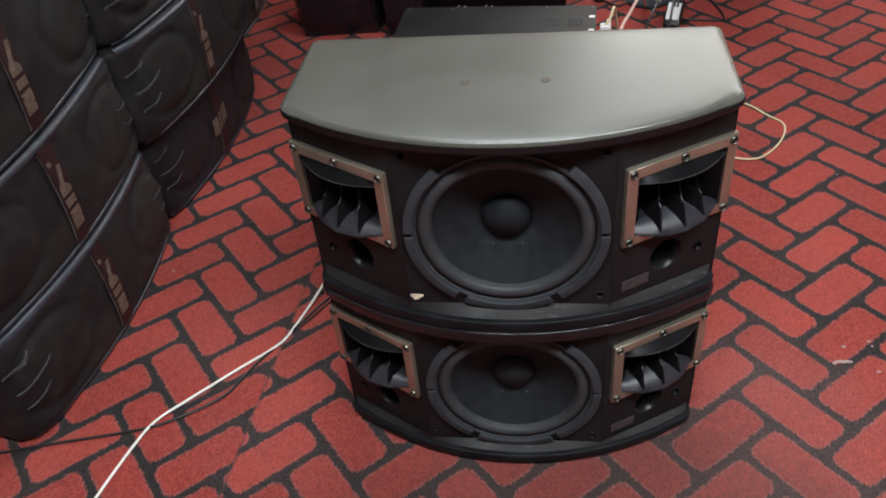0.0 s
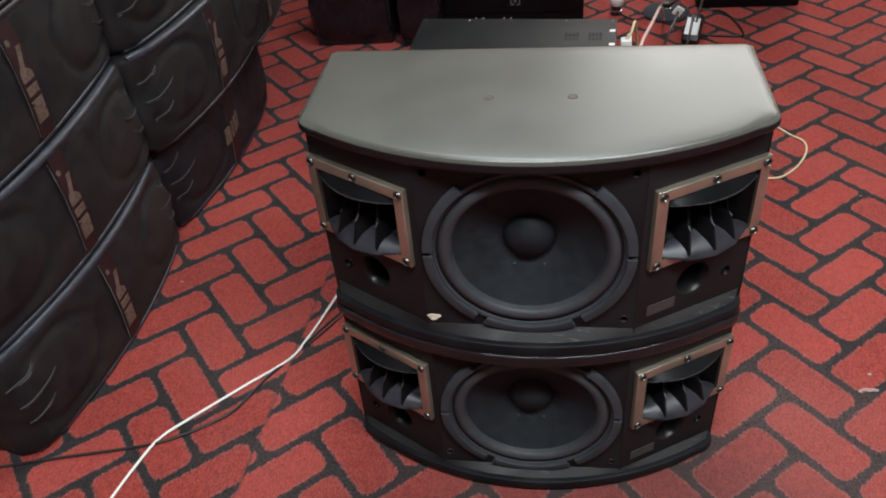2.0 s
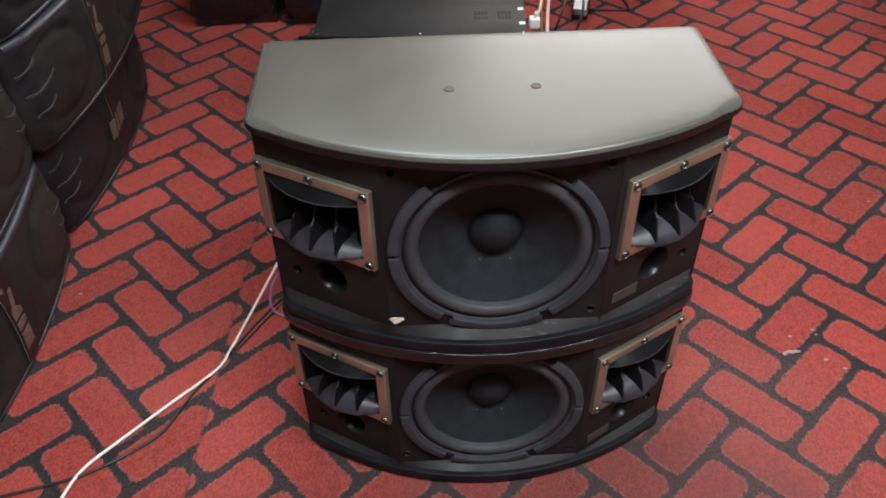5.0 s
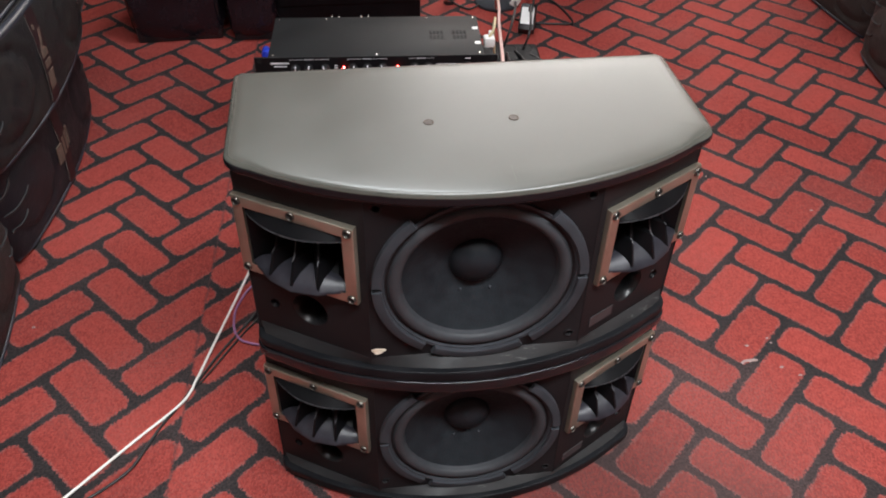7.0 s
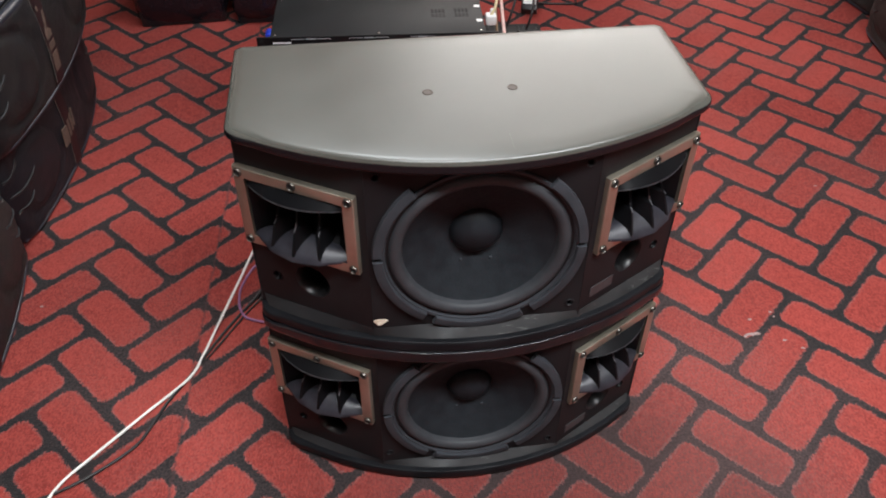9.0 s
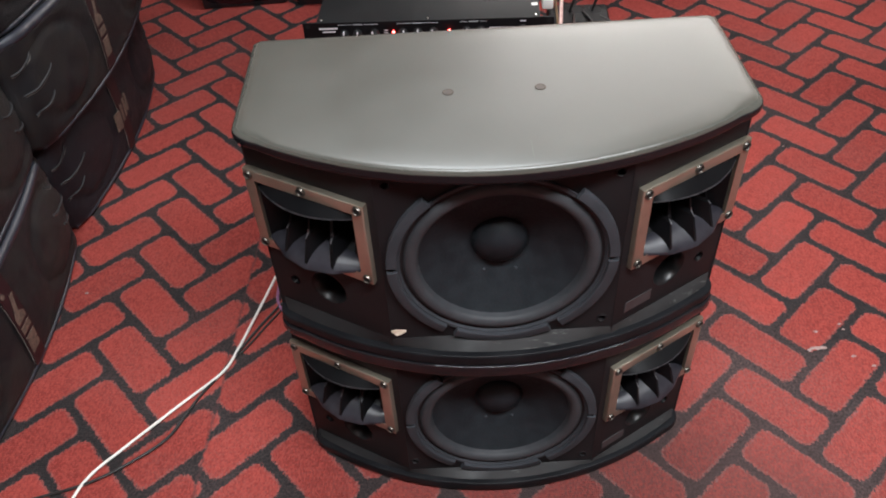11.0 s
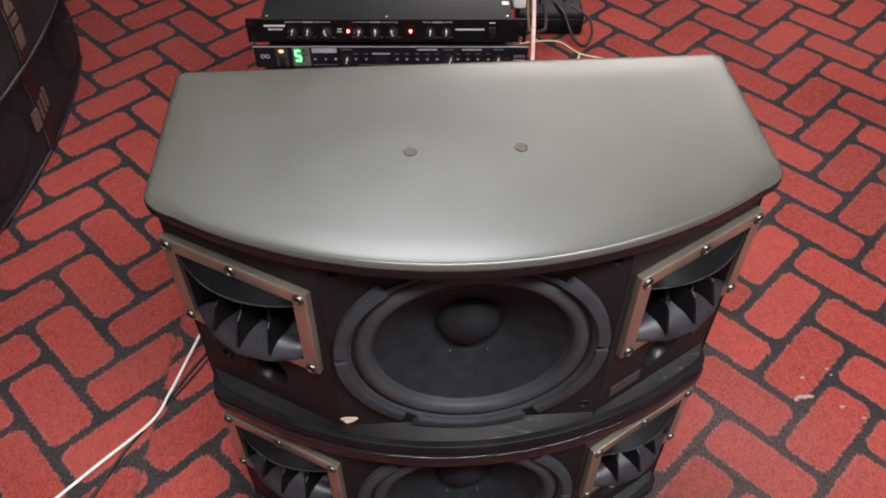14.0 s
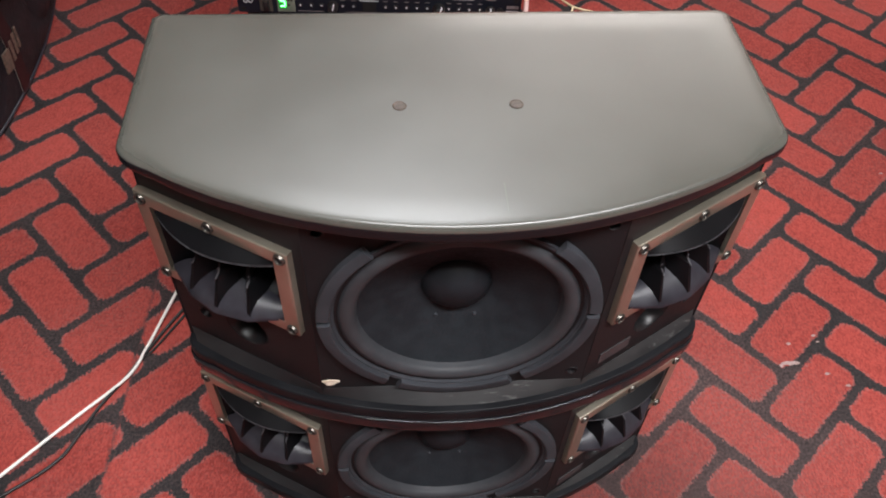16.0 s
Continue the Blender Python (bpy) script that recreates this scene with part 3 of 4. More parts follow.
def woofer(parent):
    """A ten inch woofer with a segmented gasket, rubber surround, paper cone and dust cap."""
    hub = pose(0, FLAT_Y, WOOFER_Z)
    basket = part("basket_ring", lathe([(0.1135, 0.0060), (0.1205, 0.0060), (0.1205, -0.0032), (0.1165, -0.0032), (0.1135, 0.0020)], 96), GASKET, parent, "black pressed steel basket ring", at=hub)
    for a0, a1 in ((130, 178.3), (181.7, 236), (243, 297), (-56, -1.7), (1.7, 50)):
        prof = [(0.1180, -0.0030), (0.1184, -0.0070), (0.1194, -0.0080), (0.1288, -0.0080), (0.1303, -0.0070), (0.1308, -0.0005)]
        steps = max(6, int((a1 - a0) / 4))
        bm = lathe(prof, steps, start=a0, sweep=a1 - a0)
        ends = [[vert for vert in bm.verts if abs(math.degrees(math.atan2(vert.co.z, vert.co.x)) % 360 - a % 360) < 0.01] for a in (a0, a1)]
        for e in ends:
            e.sort(key=lambda vert: (math.hypot(vert.co.x, vert.co.z)))
            bm.faces.new(e)
        part("gasket", bm, GASKET, basket, "charcoal foam gasket segment")
    prof = [(0.1190, -0.0036), (0.1172, -0.0030), (0.1148, 0.0016), (0.1126, 0.0030)]
    for k in range(13):
        a = math.pi * k / 12
        prof.append((0.1036 + 0.0086 * math.cos(a), 0.0036 - 0.0086 * math.sin(a)))
    prof.append((0.0940, 0.0066))
    part("surround", lathe(prof, 96), RUBBER, parent, "grey half roll rubber surround", at=hub)
    prof = [(0.0962, 0.0054), (0.0938, 0.0072), (0.084, 0.0122), (0.070, 0.0192), (0.058, 0.0250), (0.046, 0.0304), (0.036, 0.0348), (0.030, 0.0378)]
    cone = part("cone", lathe(prof, 96), CONE, parent, "matt black paper cone", at=hub)
    prof = [(0.0335, 0.0358), (0.0322, 0.0327), (0.0295, 0.0287), (0.0250, 0.0247), (0.0180, 0.0207), (0.0090, 0.0182), (0.0, 0.0174)]
    part("dust_cap", lathe(prof, 64), CAP, parent, "black domed dust cap", at=hub)
    for x in (-0.019, 0.019):
        part("lead_eyelet", lathe([(0.0, -0.0022), (0.0014, -0.0018), (0.0020, 0.0), (0.0020, 0.002)], 12), GASKET, cone, at=pose(x, 0.0302, -0.0425))


def loudspeaker(z, label, chipped):
    sp = thing("loudspeaker", label, "loudspeaker", pose(0, 0.95, z), "stacked loudspeakers")
    drop = 0.0052 if chipped else 0.0
    top = TALL if chipped else TALL - 0.0055
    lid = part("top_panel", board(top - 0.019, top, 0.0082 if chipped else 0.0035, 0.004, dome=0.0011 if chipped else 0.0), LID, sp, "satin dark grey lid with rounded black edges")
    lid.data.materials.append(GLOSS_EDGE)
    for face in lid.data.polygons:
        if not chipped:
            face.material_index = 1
    part("bottom_panel", board(0.0006 - drop, 0.0175 - drop, 0.004, 0.003, 0.0022), EDGE, sp, "dusty black bottom board")
    # sloping sill between the baffles and the bottom board
    foot_line, edge_line = [], []
    for k in range(61):
        x = -0.276 + 0.552 * k / 60
        y = FLAT_Y if abs(x) < BREAK else MID_Y + (abs(x) - MID_X) * math.tan(SLANT)
        foot_line.append((x, y - 0.0006, 0.0255))
        bow = BOW - 0.006
        edge_line.append((x * 0.985, min(APEX + 0.0105 + bow - math.sqrt(bow * bow - x * x * 0.97), y - 0.002), 0.0180 - drop))
    part("sill", loft([[(x, y + 0.012, 0.0178 - drop) for x, y, _ in foot_line], [(x, y + 0.012, z) for x, y, z in foot_line], foot_line, edge_line], False, False, closed=False), DUSTY, sp, "dusty scuffed sloping sill", smooth=20)
    # sides and back
    low, high = 0.0172 - drop, TALL - 0.0188
    xs, ys, back, w = 0.2805, -0.0330, BACK - 0.004, 0.016
    plan = [(xs, ys), (xs, back), (-xs, back), (-xs, ys), (-xs + w, ys + 0.006), (-xs + w, back - w), (xs - w, back - w), (xs - w, ys + 0.006)]
    part("shell", loft([[(x, y, zz) for x, y in plan] for zz in (low, high)]), BLACK_PAINT, sp, "black painted cabinet shell")
    # centre baffle
    pegs = [(0.121, 0.042), (0.121, 0.266), (-0.121, 0.266)] + ([] if chipped else [(-0.125, 0.047)])
    holes = [circle(0, WOOFER_Z, 0.1110, 72)] + [circle(a, b, 0.0052, 14) for a, b in pegs]
    bm = holed_panel([(-BREAK, low), (BREAK, low), (BREAK, high), (-BREAK, high)], holes, 0.016, lambda a, b, d: Vector((a, FLAT_Y + d, b)))
    baffle = part("front_baffle", bm, BLACK_PAINT, sp, "black painted front baffle", smooth=0)
    for a, b in pegs:
        part("grille_socket", lathe([(0.0, 0.012), (0.0040, 0.012), (0.0042, 0.0), (0.0050, -0.0010), (0.0064, -0.0009), (0.0070, 0.0004)], 20), BLACK_PAINT, baffle, at=pose(a, FLAT_Y, b))
    if chipped:
        rng = random.Random(5)
        rings = []
        for s, d in ((1.0, -0.0006), (0.86, -0.0012), (0.45, -0.0008)):
            ring = []
            for k in range(18):
                a = 2 * math.pi * k / 18
                r = s * (0.0082 + 0.0016 * math.sin(3 * a + 0.6) + rng.uniform(-0.0009, 0.0009))
                ring.append((r * math.cos(a) * 1.02, d, r * math.sin(a) * 0.66))
            rings.append(ring)
        part("torn_socket", loft(rings, cap_start=False), RAW_WOOD, baffle, "torn out socket showing pale raw fibreboard", at=pose(-0.1255, FLAT_Y, 0.0375))
    woofer(sp)
    for side in (-1, 1):
        m = slanted(side)
        port_x, hole_x = -0.0055, 0.0465
        inner, outer = -0.0899, 0.0790

        def flip(a):
            return side * a
        loop = [(flip(inner), low), (flip(outer), low), (flip(outer), high), (flip(inner), high)]
        iw, ih = 0.068, 0.047
        gaps = [[(-iw, 0.1815 - ih), (iw, 0.1815 - ih), (iw, 0.1815 + ih), (-iw, 0.1815 + ih)], circle(flip(port_x), 0.077, 0.0252, 40), circle(flip(hole_x), 0.069, 0.0072, 16)]
        bm = holed_panel(loop, gaps, 0.016, lambda a, b, d: Vector((a, d, b)))
        slope = part("side_baffle", bm, BLACK_PAINT, sp, "black painted slanted baffle", smooth=0, at=m)
        bm = lathe([(0.0262, 0.0002), (0.0254, 0.0006), (0.0240, 0.0024), (0.0224, 0.0056), (0.0208, 0.0104), (0.0196, 0.0175), (0.0190, 0.028), (0.0190, 0.125), (0.0, 0.125)], 48)
        part("bass_port", bm, PORT, slope, "flared black bass port", at=pose(flip(port_x), 0, 0.077))
        part("grille_socket", lathe([(0.0, 0.012), (0.0042, 0.012), (0.0048, 0.0040), (0.0060, 0.0008), (0.0070, -0.0006), (0.0080, -0.0004), (0.0084, 0.0004)], 24), HORN, slope, at=pose(flip(hole_x), 0, 0.069))
        horn(sp, side)
        if side == 1:
            part("sticker", box(-0.021, 0.021, -0.0012, -0.0002, -0.0085, 0.0085), FADED_LABEL, slope, "small grey paper label", at=pose(-0.052, 0, 0.0490), smooth=0)
    return sp


FEET = 0.006
lower = loudspeaker(FEET, "black karaoke loudspeaker without grille, standing on the carpet", False)
upper = loudspeaker(FEET + TALL, "black karaoke loudspeaker, grey lid, torn grille socket, stacked on another", True)
for x in (-0.22, 0.22):
    for y in (-0.03, 0.10):
        part("foot", lathe([(0.0, 0.0), (0.012, 0.0), (0.014, 0.002), (0.014, 0.0068), (0.0, 0.0068)], 20, axis="z"), KNOB, lower, "low black rubber foot", at=pose(x, y, -FEET))
# bolt holes in the upper lid
for x in (-0.0505, 0.0505):
    bm = lathe([(0.0046, 0.0003), (0.0052, 0.0008), (0.0058, 0.0007), (0.0062, 0.0002)], 24, axis="z")
    part("bolt_sleeve", lathe([(0.0, 0.0005), (0.0030, 0.0005), (0.0046, 0.0006)], 24, axis="z"), surface("dull_zinc", (0.062, 0.050, 0.042), (0.115, 0.092, 0.077), 300.0, (0.45, 0.6)), upper, "grey threaded sleeve in the lid", at=pose(x, -0.005, TALL))
    ob = part("bolt_hole", bm, surface("bare_hole_edge", (0.060, 0.046, 0.037), (0.12, 0.090, 0.072), 200.0, (0.6, 0.8)), upper, "bolt hole with worn brown edge", at=pose(x, -0.005, TALL))

part("scratch", box(0.0290, 0.0294, -0.130, -0.100, TALL + 0.0001, TALL + 0.0003), BEZEL, upper, "fine scratch in the lid paint", smooth=0)

# ---------- covered loudspeakers along the aisle ----------
COVER_TALL = 0.218


def cover_outline(half, deep, sag, r=0.045):
    """Plan of a cover, front towards +x, evenly spaced points, with x = 0 at the crown of the front."""
    pts = []
    bow = (half * half + sag * sag) / (2 * sag)
    ys = [half * (2 * k / 46 - 1) for k in range(47)]
    for y in ys:
        x = -(bow - math.sqrt(bow * bow - y * y))
        round_off = max(0.0, abs(y) - (half - r)) / r
        pts.append((x - r * 0.75 * (1 - math.sqrt(max(0.0, 1 - round_off * round_off))), y))
    pts += [(-deep * t, half - 0.03 * t) for t in (0.28, 0.5, 0.75, 0.95)]
    pts += [(-deep, half - 0.07), (-deep, 0.0), (-deep, -half + 0.07)]
    pts += [(-deep * t, -half + 0.03 * t) for t in (0.95, 0.75, 0.5, 0.28)]
    return pts


def cover_relief(x, y, z, half, seed):
    """How far the padded cloth stands out of its plan: puckers, slack ends and two oval quilted rings."""
    v = z / COVER_TALL
    e = min(v, 1 - v) * COVER_TALL
    tuck = 0.014 * (1 - math.sqrt(max(0.0, 1 - (1 - min(e / 0.016, 1.0)) ** 2)))
    bulge = 0.006 * math.sin(math.pi * v)
    fold = 0.0045 * noise.noise(Vector((x * 5 + seed * 7.3, y * 5, z * 9))) + 0.0022 * noise.noise(Vector((y * 17, z * 24 + seed, x * 17)))
    if x > -0.12:
        for cy in (-0.205, 0.205):
            f = math.hypot((y - cy) / 0.105, (z - COVER_TALL / 2) / 0.078)
            fold += -0.0055 * math.exp(-((f - 1) / 0.10) ** 2) + 0.003 * max(0.0, 1 - f)
    slack = max(0.0, abs(y) - half + 0.12) / 0.12
    fold += 0.0060 * slack * noise.noise(Vector((y * 20 + z * 14 * (1 if y > 0 else -1), z * 5 + seed * 3.1, seed)))
    return bulge + fold * min(1.0, e / 0.02) - tuck


def cover_skin(half, deep, sag, seed):
    """The stretched cloth of one padded cover."""
    outline = cover_outline(half, deep, sag)
    rows = 30
    rings = []
    for j in range(rows + 1):
        z = COVER_TALL * j / rows
        ring = []
        for n, (x, y) in enumerate(outline):
            a, b = outline[(n + 1) % len(outline)], outline[n - 1]
            nx, ny = a[1] - b[1], -(a[0] - b[0])
            ln = math.hypot(nx, ny) or 1.0
            off = cover_relief(x, y, z, half, seed)
            ring.append((x + nx / ln * off, y + ny / ln * off, z))
        rings.append(ring)
    return loft(rings)


def front_point(half, sag, seed, y, z, lift):
    """A point on the front of a cover, lifted off its cloth."""
    def plan_x(yy):
        off = max(0.0, abs(yy) - (half - 0.045)) / 0.045
        return front_x(half, sag, yy) - 0.045 * 0.75 * (1 - math.sqrt(max(0.0, 1 - off * off)))
    x = plan_x(y)
    slope = (plan_x(y + 0.002) - plan_x(y - 0.002)) / 0.004
    ln = math.hypot(1.0, slope)
    off = cover_relief(x, y, z, half, seed) + lift
    return (x + off / ln, y - off * slope / ln, z)


def front_x(half, sag, y):
    bow = (half * half + sag * sag) / (2 * sag)
    return -(bow - math.sqrt(bow * bow - y * y))


def covered_speaker(m, half, seed, cloth, label, mark="tall", sag=0.036, strip_y=0.0):
    deep = 0.36
    ob = thing("covered_loudspeaker", label, "covered loudspeaker", m, "loudspeakers in padded covers")
    skin = part("cover", cover_skin(half, deep, sag, seed), cloth, ob, smooth=60)
    outline = [(x, y) for x, y in cover_outline(half, deep, sag)][:47]
    for z, r in ((COVER_TALL - 0.0100, 0.0098), (0.006, 0.0045)):
        line = [(x - r * 0.75, y * 0.995, z + 0.002 * math.sin(9 * y + seed)) for x, y in outline[1:46:3]]
        part("piping", rod(line, r, 12), PIPING, skin, "glossy grey vinyl piping", smooth=70)
    for end in (-1, 1):
        for z, y0, y1 in ((0.158, 0.296, 0.246), (0.117, 0.292, 0.216), (0.076, 0.290, 0.238)):
            k = half / 0.31
            line, low = [], []
            for t in range(11):
                y = end * k * (y0 + (y1 - y0) * t / 10)
                z1 = z + 0.004 * t / 10 + 0.012 * (t / 10) ** 5
                line.append(front_point(half, sag, seed, y, z1, 0.0004))
                low.append(front_point(half, sag, seed, y, z1 - 0.0030, 0.0004))
            part("welt", rod(line, 0.0023, 8), WELT, skin, "raised stitched welt", smooth=70)
            thread = bmesh.new()
            for p, q in zip(low, low[1:]):
                for f in (0.1, 0.6):
                    a, b = Vector(p).lerp(Vector(q), f), Vector(p).lerp(Vector(q), f + 0.28)
                    loft([[e + Vector(o) for o in ((0.0009, 0, 0), (0, 0, 0.0008), (-0.0009, 0, 0), (0, 0, -0.0008))] for e in (a, b)], bm=thread)
            part("stitching", thread, STITCH, skin, "pale dotted stitching", smooth=0)
    # cloth strip with a plain printed mark
    wide = 0.0185
    rings = []
    for j in range(13):
        z = 0.012 + (COVER_TALL - 0.024) * j / 12
        bulge = 0.0068 * math.sin(math.pi * z / COVER_TALL)
        rings.append([(front_x(half, sag, y + strip_y) + bulge + 0.0015 + e, y + strip_y, z) for y, e in ((-wide, 0.0), (-wide, 0.0012), (0.0, 0.0014), (wide, 0.0012), (wide, 0.0))])
    strip = part("strip", loft(rings, closed=False, cap_start=False, cap_end=False), STRIP, skin, "dark maroon cloth strip")
    bm = bmesh.new()
    for j in range(34):
        z = 0.020 + 0.178 * j / 33
        x, y = front_x(half, sag, strip_y - wide) + 0.0068 * math.sin(math.pi * z / COVER_TALL) + 0.0016, strip_y - wide - 0.0024
        rod([(x, y, z - 0.0013), (x, y, z + 0.0013)], 0.0007, 4, bm=bm)
    part("strip_stitching", bm, STITCH, skin, "pale dotted stitching beside the strip")

    def face_x(y, z, lift):
        return front_x(half, sag, y) + 0.0068 * math.sin(math.pi * z / COVER_TALL) + lift
    if mark == "tall":
        notch = 0.0055
        shapes = [([(0.040, -0.0150), (0.040, 0.0150), (0.052, 0.0150), (0.054, 0.0150 - notch), (0.058, 0.0150), (0.078, 0.0150), (0.078, -0.0150), (0.074, -0.0150), (0.072, -0.0150 + notch), (0.068, -0.0150)], TAN, 0.0036),
                  ([(0.086, -0.0150), (0.086, 0.0150), (0.101, 0.0150), (0.101, -0.0150)], TAN, 0.0036),
                  ([(0.109, -0.0150), (0.109, 0.0150), (0.121, 0.0150), (0.130, 0.003), (0.163, 0.0150), (0.163, 0.004), (0.136, -0.006), (0.124, -0.0150)], TAN, 0.0036),
                  ([(0.174 + 0.0055 * math.cos(a / 10 * 6.283), -0.010 + 0.0055 * math.sin(a / 10 * 6.283)) for a in range(10)], TAN, 0.0036)]
    else:
        shapes = [([(0.079, -0.048), (0.076, -0.020), (0.116, -0.016), (0.119, -0.044)], TAN, 0.0036), ([(0.083, -0.012), (0.082, -0.002), (0.122, 0.002), (0.123, -0.008)], TAN, 0.0036),
                  ([(0.086, 0.006), (0.085, 0.016), (0.126, 0.020), (0.127, 0.010)], TAN, 0.0036), ([(0.089, 0.024), (0.088, 0.032), (0.128, 0.036), (0.129, 0.028)], TAN, 0.0036)]
    for pts, mat, lift in shapes:
        pts = [(z, y * (0.95 if mark == "tall" else 1.0) + strip_y) for z, y in pts]
        bm = loft([[(face_x(y, z, lift - 0.003), y, z) for z, y in pts], [(face_x(y, z, lift), y, z) for z, y in pts]])
        part("printed_mark", bm, mat, strip, "plain tan printed shape", smooth=0)
    return ob


def cover_stack(x, y, half, steps, seed, odd_base=False, facing=0.0, strip_y=0.0, cloth=None):
    """One column of covers; steps: how far each one stands out and along, and its turn."""
    for n, (out, along, turn) in enumerate(steps):
        base = n == 0
        words = "standing on the carpet" if base else "stacked on another"
        m = pose(x, y, 0.002 + n * (COVER_TALL + 0.002), 0, 0, facing) @ pose(out, along, 0, 0, 0, turn)
        covered_speaker(m, half, seed + n, CLOTH_B if base and odd_base else cloth or CLOTH, "loudspeaker in dark padded cover with maroon strip, " + words, "wide" if base and odd_base else "tall", strip_y=strip_y)


cover_stack(-0.782, 1.125, 0.315, [(0.0, 0.0, -1.0), (-0.004, -0.006, -1.5), (-0.008, 0.012, 0.5), (0.004, -0.01, 1.0)], 11, strip_y=-0.018)
cover_stack(-0.772, 1.770, 0.332, [(0.0, 0.0, -1.0), (0.034, -0.028, -2.5), (0.020, -0.018, -1.0), (0.0, 0.0, 0.5)], 23, odd_base=True, strip_y=-0.040)
cover_stack(-0.930, 2.560, 0.330, [(0.0, 0.0, 1.0), (0.006, 0.01, 0.0), (-0.006, 0.0, 1.0)], 37)
cover_stack(1.335, 1.830, 0.330, [(0.0, 0.0, 0.0), (0.005, 0.01, 1.0), (-0.004, 0.0, -1.0)], 41, facing=180.0, cloth=CLOTH_BROWN_GREY)
cover_stack(1.405, 2.520, 0.330, [(0.0, 0.0, 0.0), (0.004, -0.01, -1.0), (-0.006, 0.0, 1.0)], 53, facing=180.0, cloth=CLOTH_BROWN_GREY)


# ---------- rack units behind the loudspeakers ----------
RACK_POSE = pose(-0.0730, 1.6525, 0.005, 0, 0, -3.56)


def rack_knob(parent, x, z, r=0.0075, turned=0.0):
    body = part("knob", lathe([(0.0, -0.0150), (r * 0.8, -0.0150), (r * 0.9, -0.0140), (r, -0.0005), (r * 1.15, 0.0)], 24), KNOB, parent, at=pose(x, -0.0045, z))
    part("pointer", box(-0.0011, 0.0011, -0.0160, -0.0085, 0.0005, r * 1.03), PRINT, body, "white pointer line", at=pose(0, 0, 0, 0, turned, 0), smooth=0)
    return body


def bars(parent, rows, mat, y, name="printed_bar"):
    for x, z, w, h in rows:
        part(name, box(x - w / 2, x + w / 2, y - 0.0004, y, z - h / 2, z + h / 2), mat, parent, smooth=0)


def rack_plate(parent, half, z0, z1, mat):
    face = part("faceplate", box(-half, half, -0.0045, 0.0, z0, z1, 0.0008, 1), mat, parent, "black metal faceplate")
    for x in (-half + 0.010, half - 0.010):
        for z in (z0 + 0.008, z1 - 0.008):
            part("mount_hole", lathe([(0.0, -0.0046), (0.0036, -0.0046), (0.0040, -0.0049), (0.0044, -0.0044)], 16), STEEL if z < (z0 + z1) / 2 and x > 0 else HOLE, face, at=pose(x, 0, z))
    return face


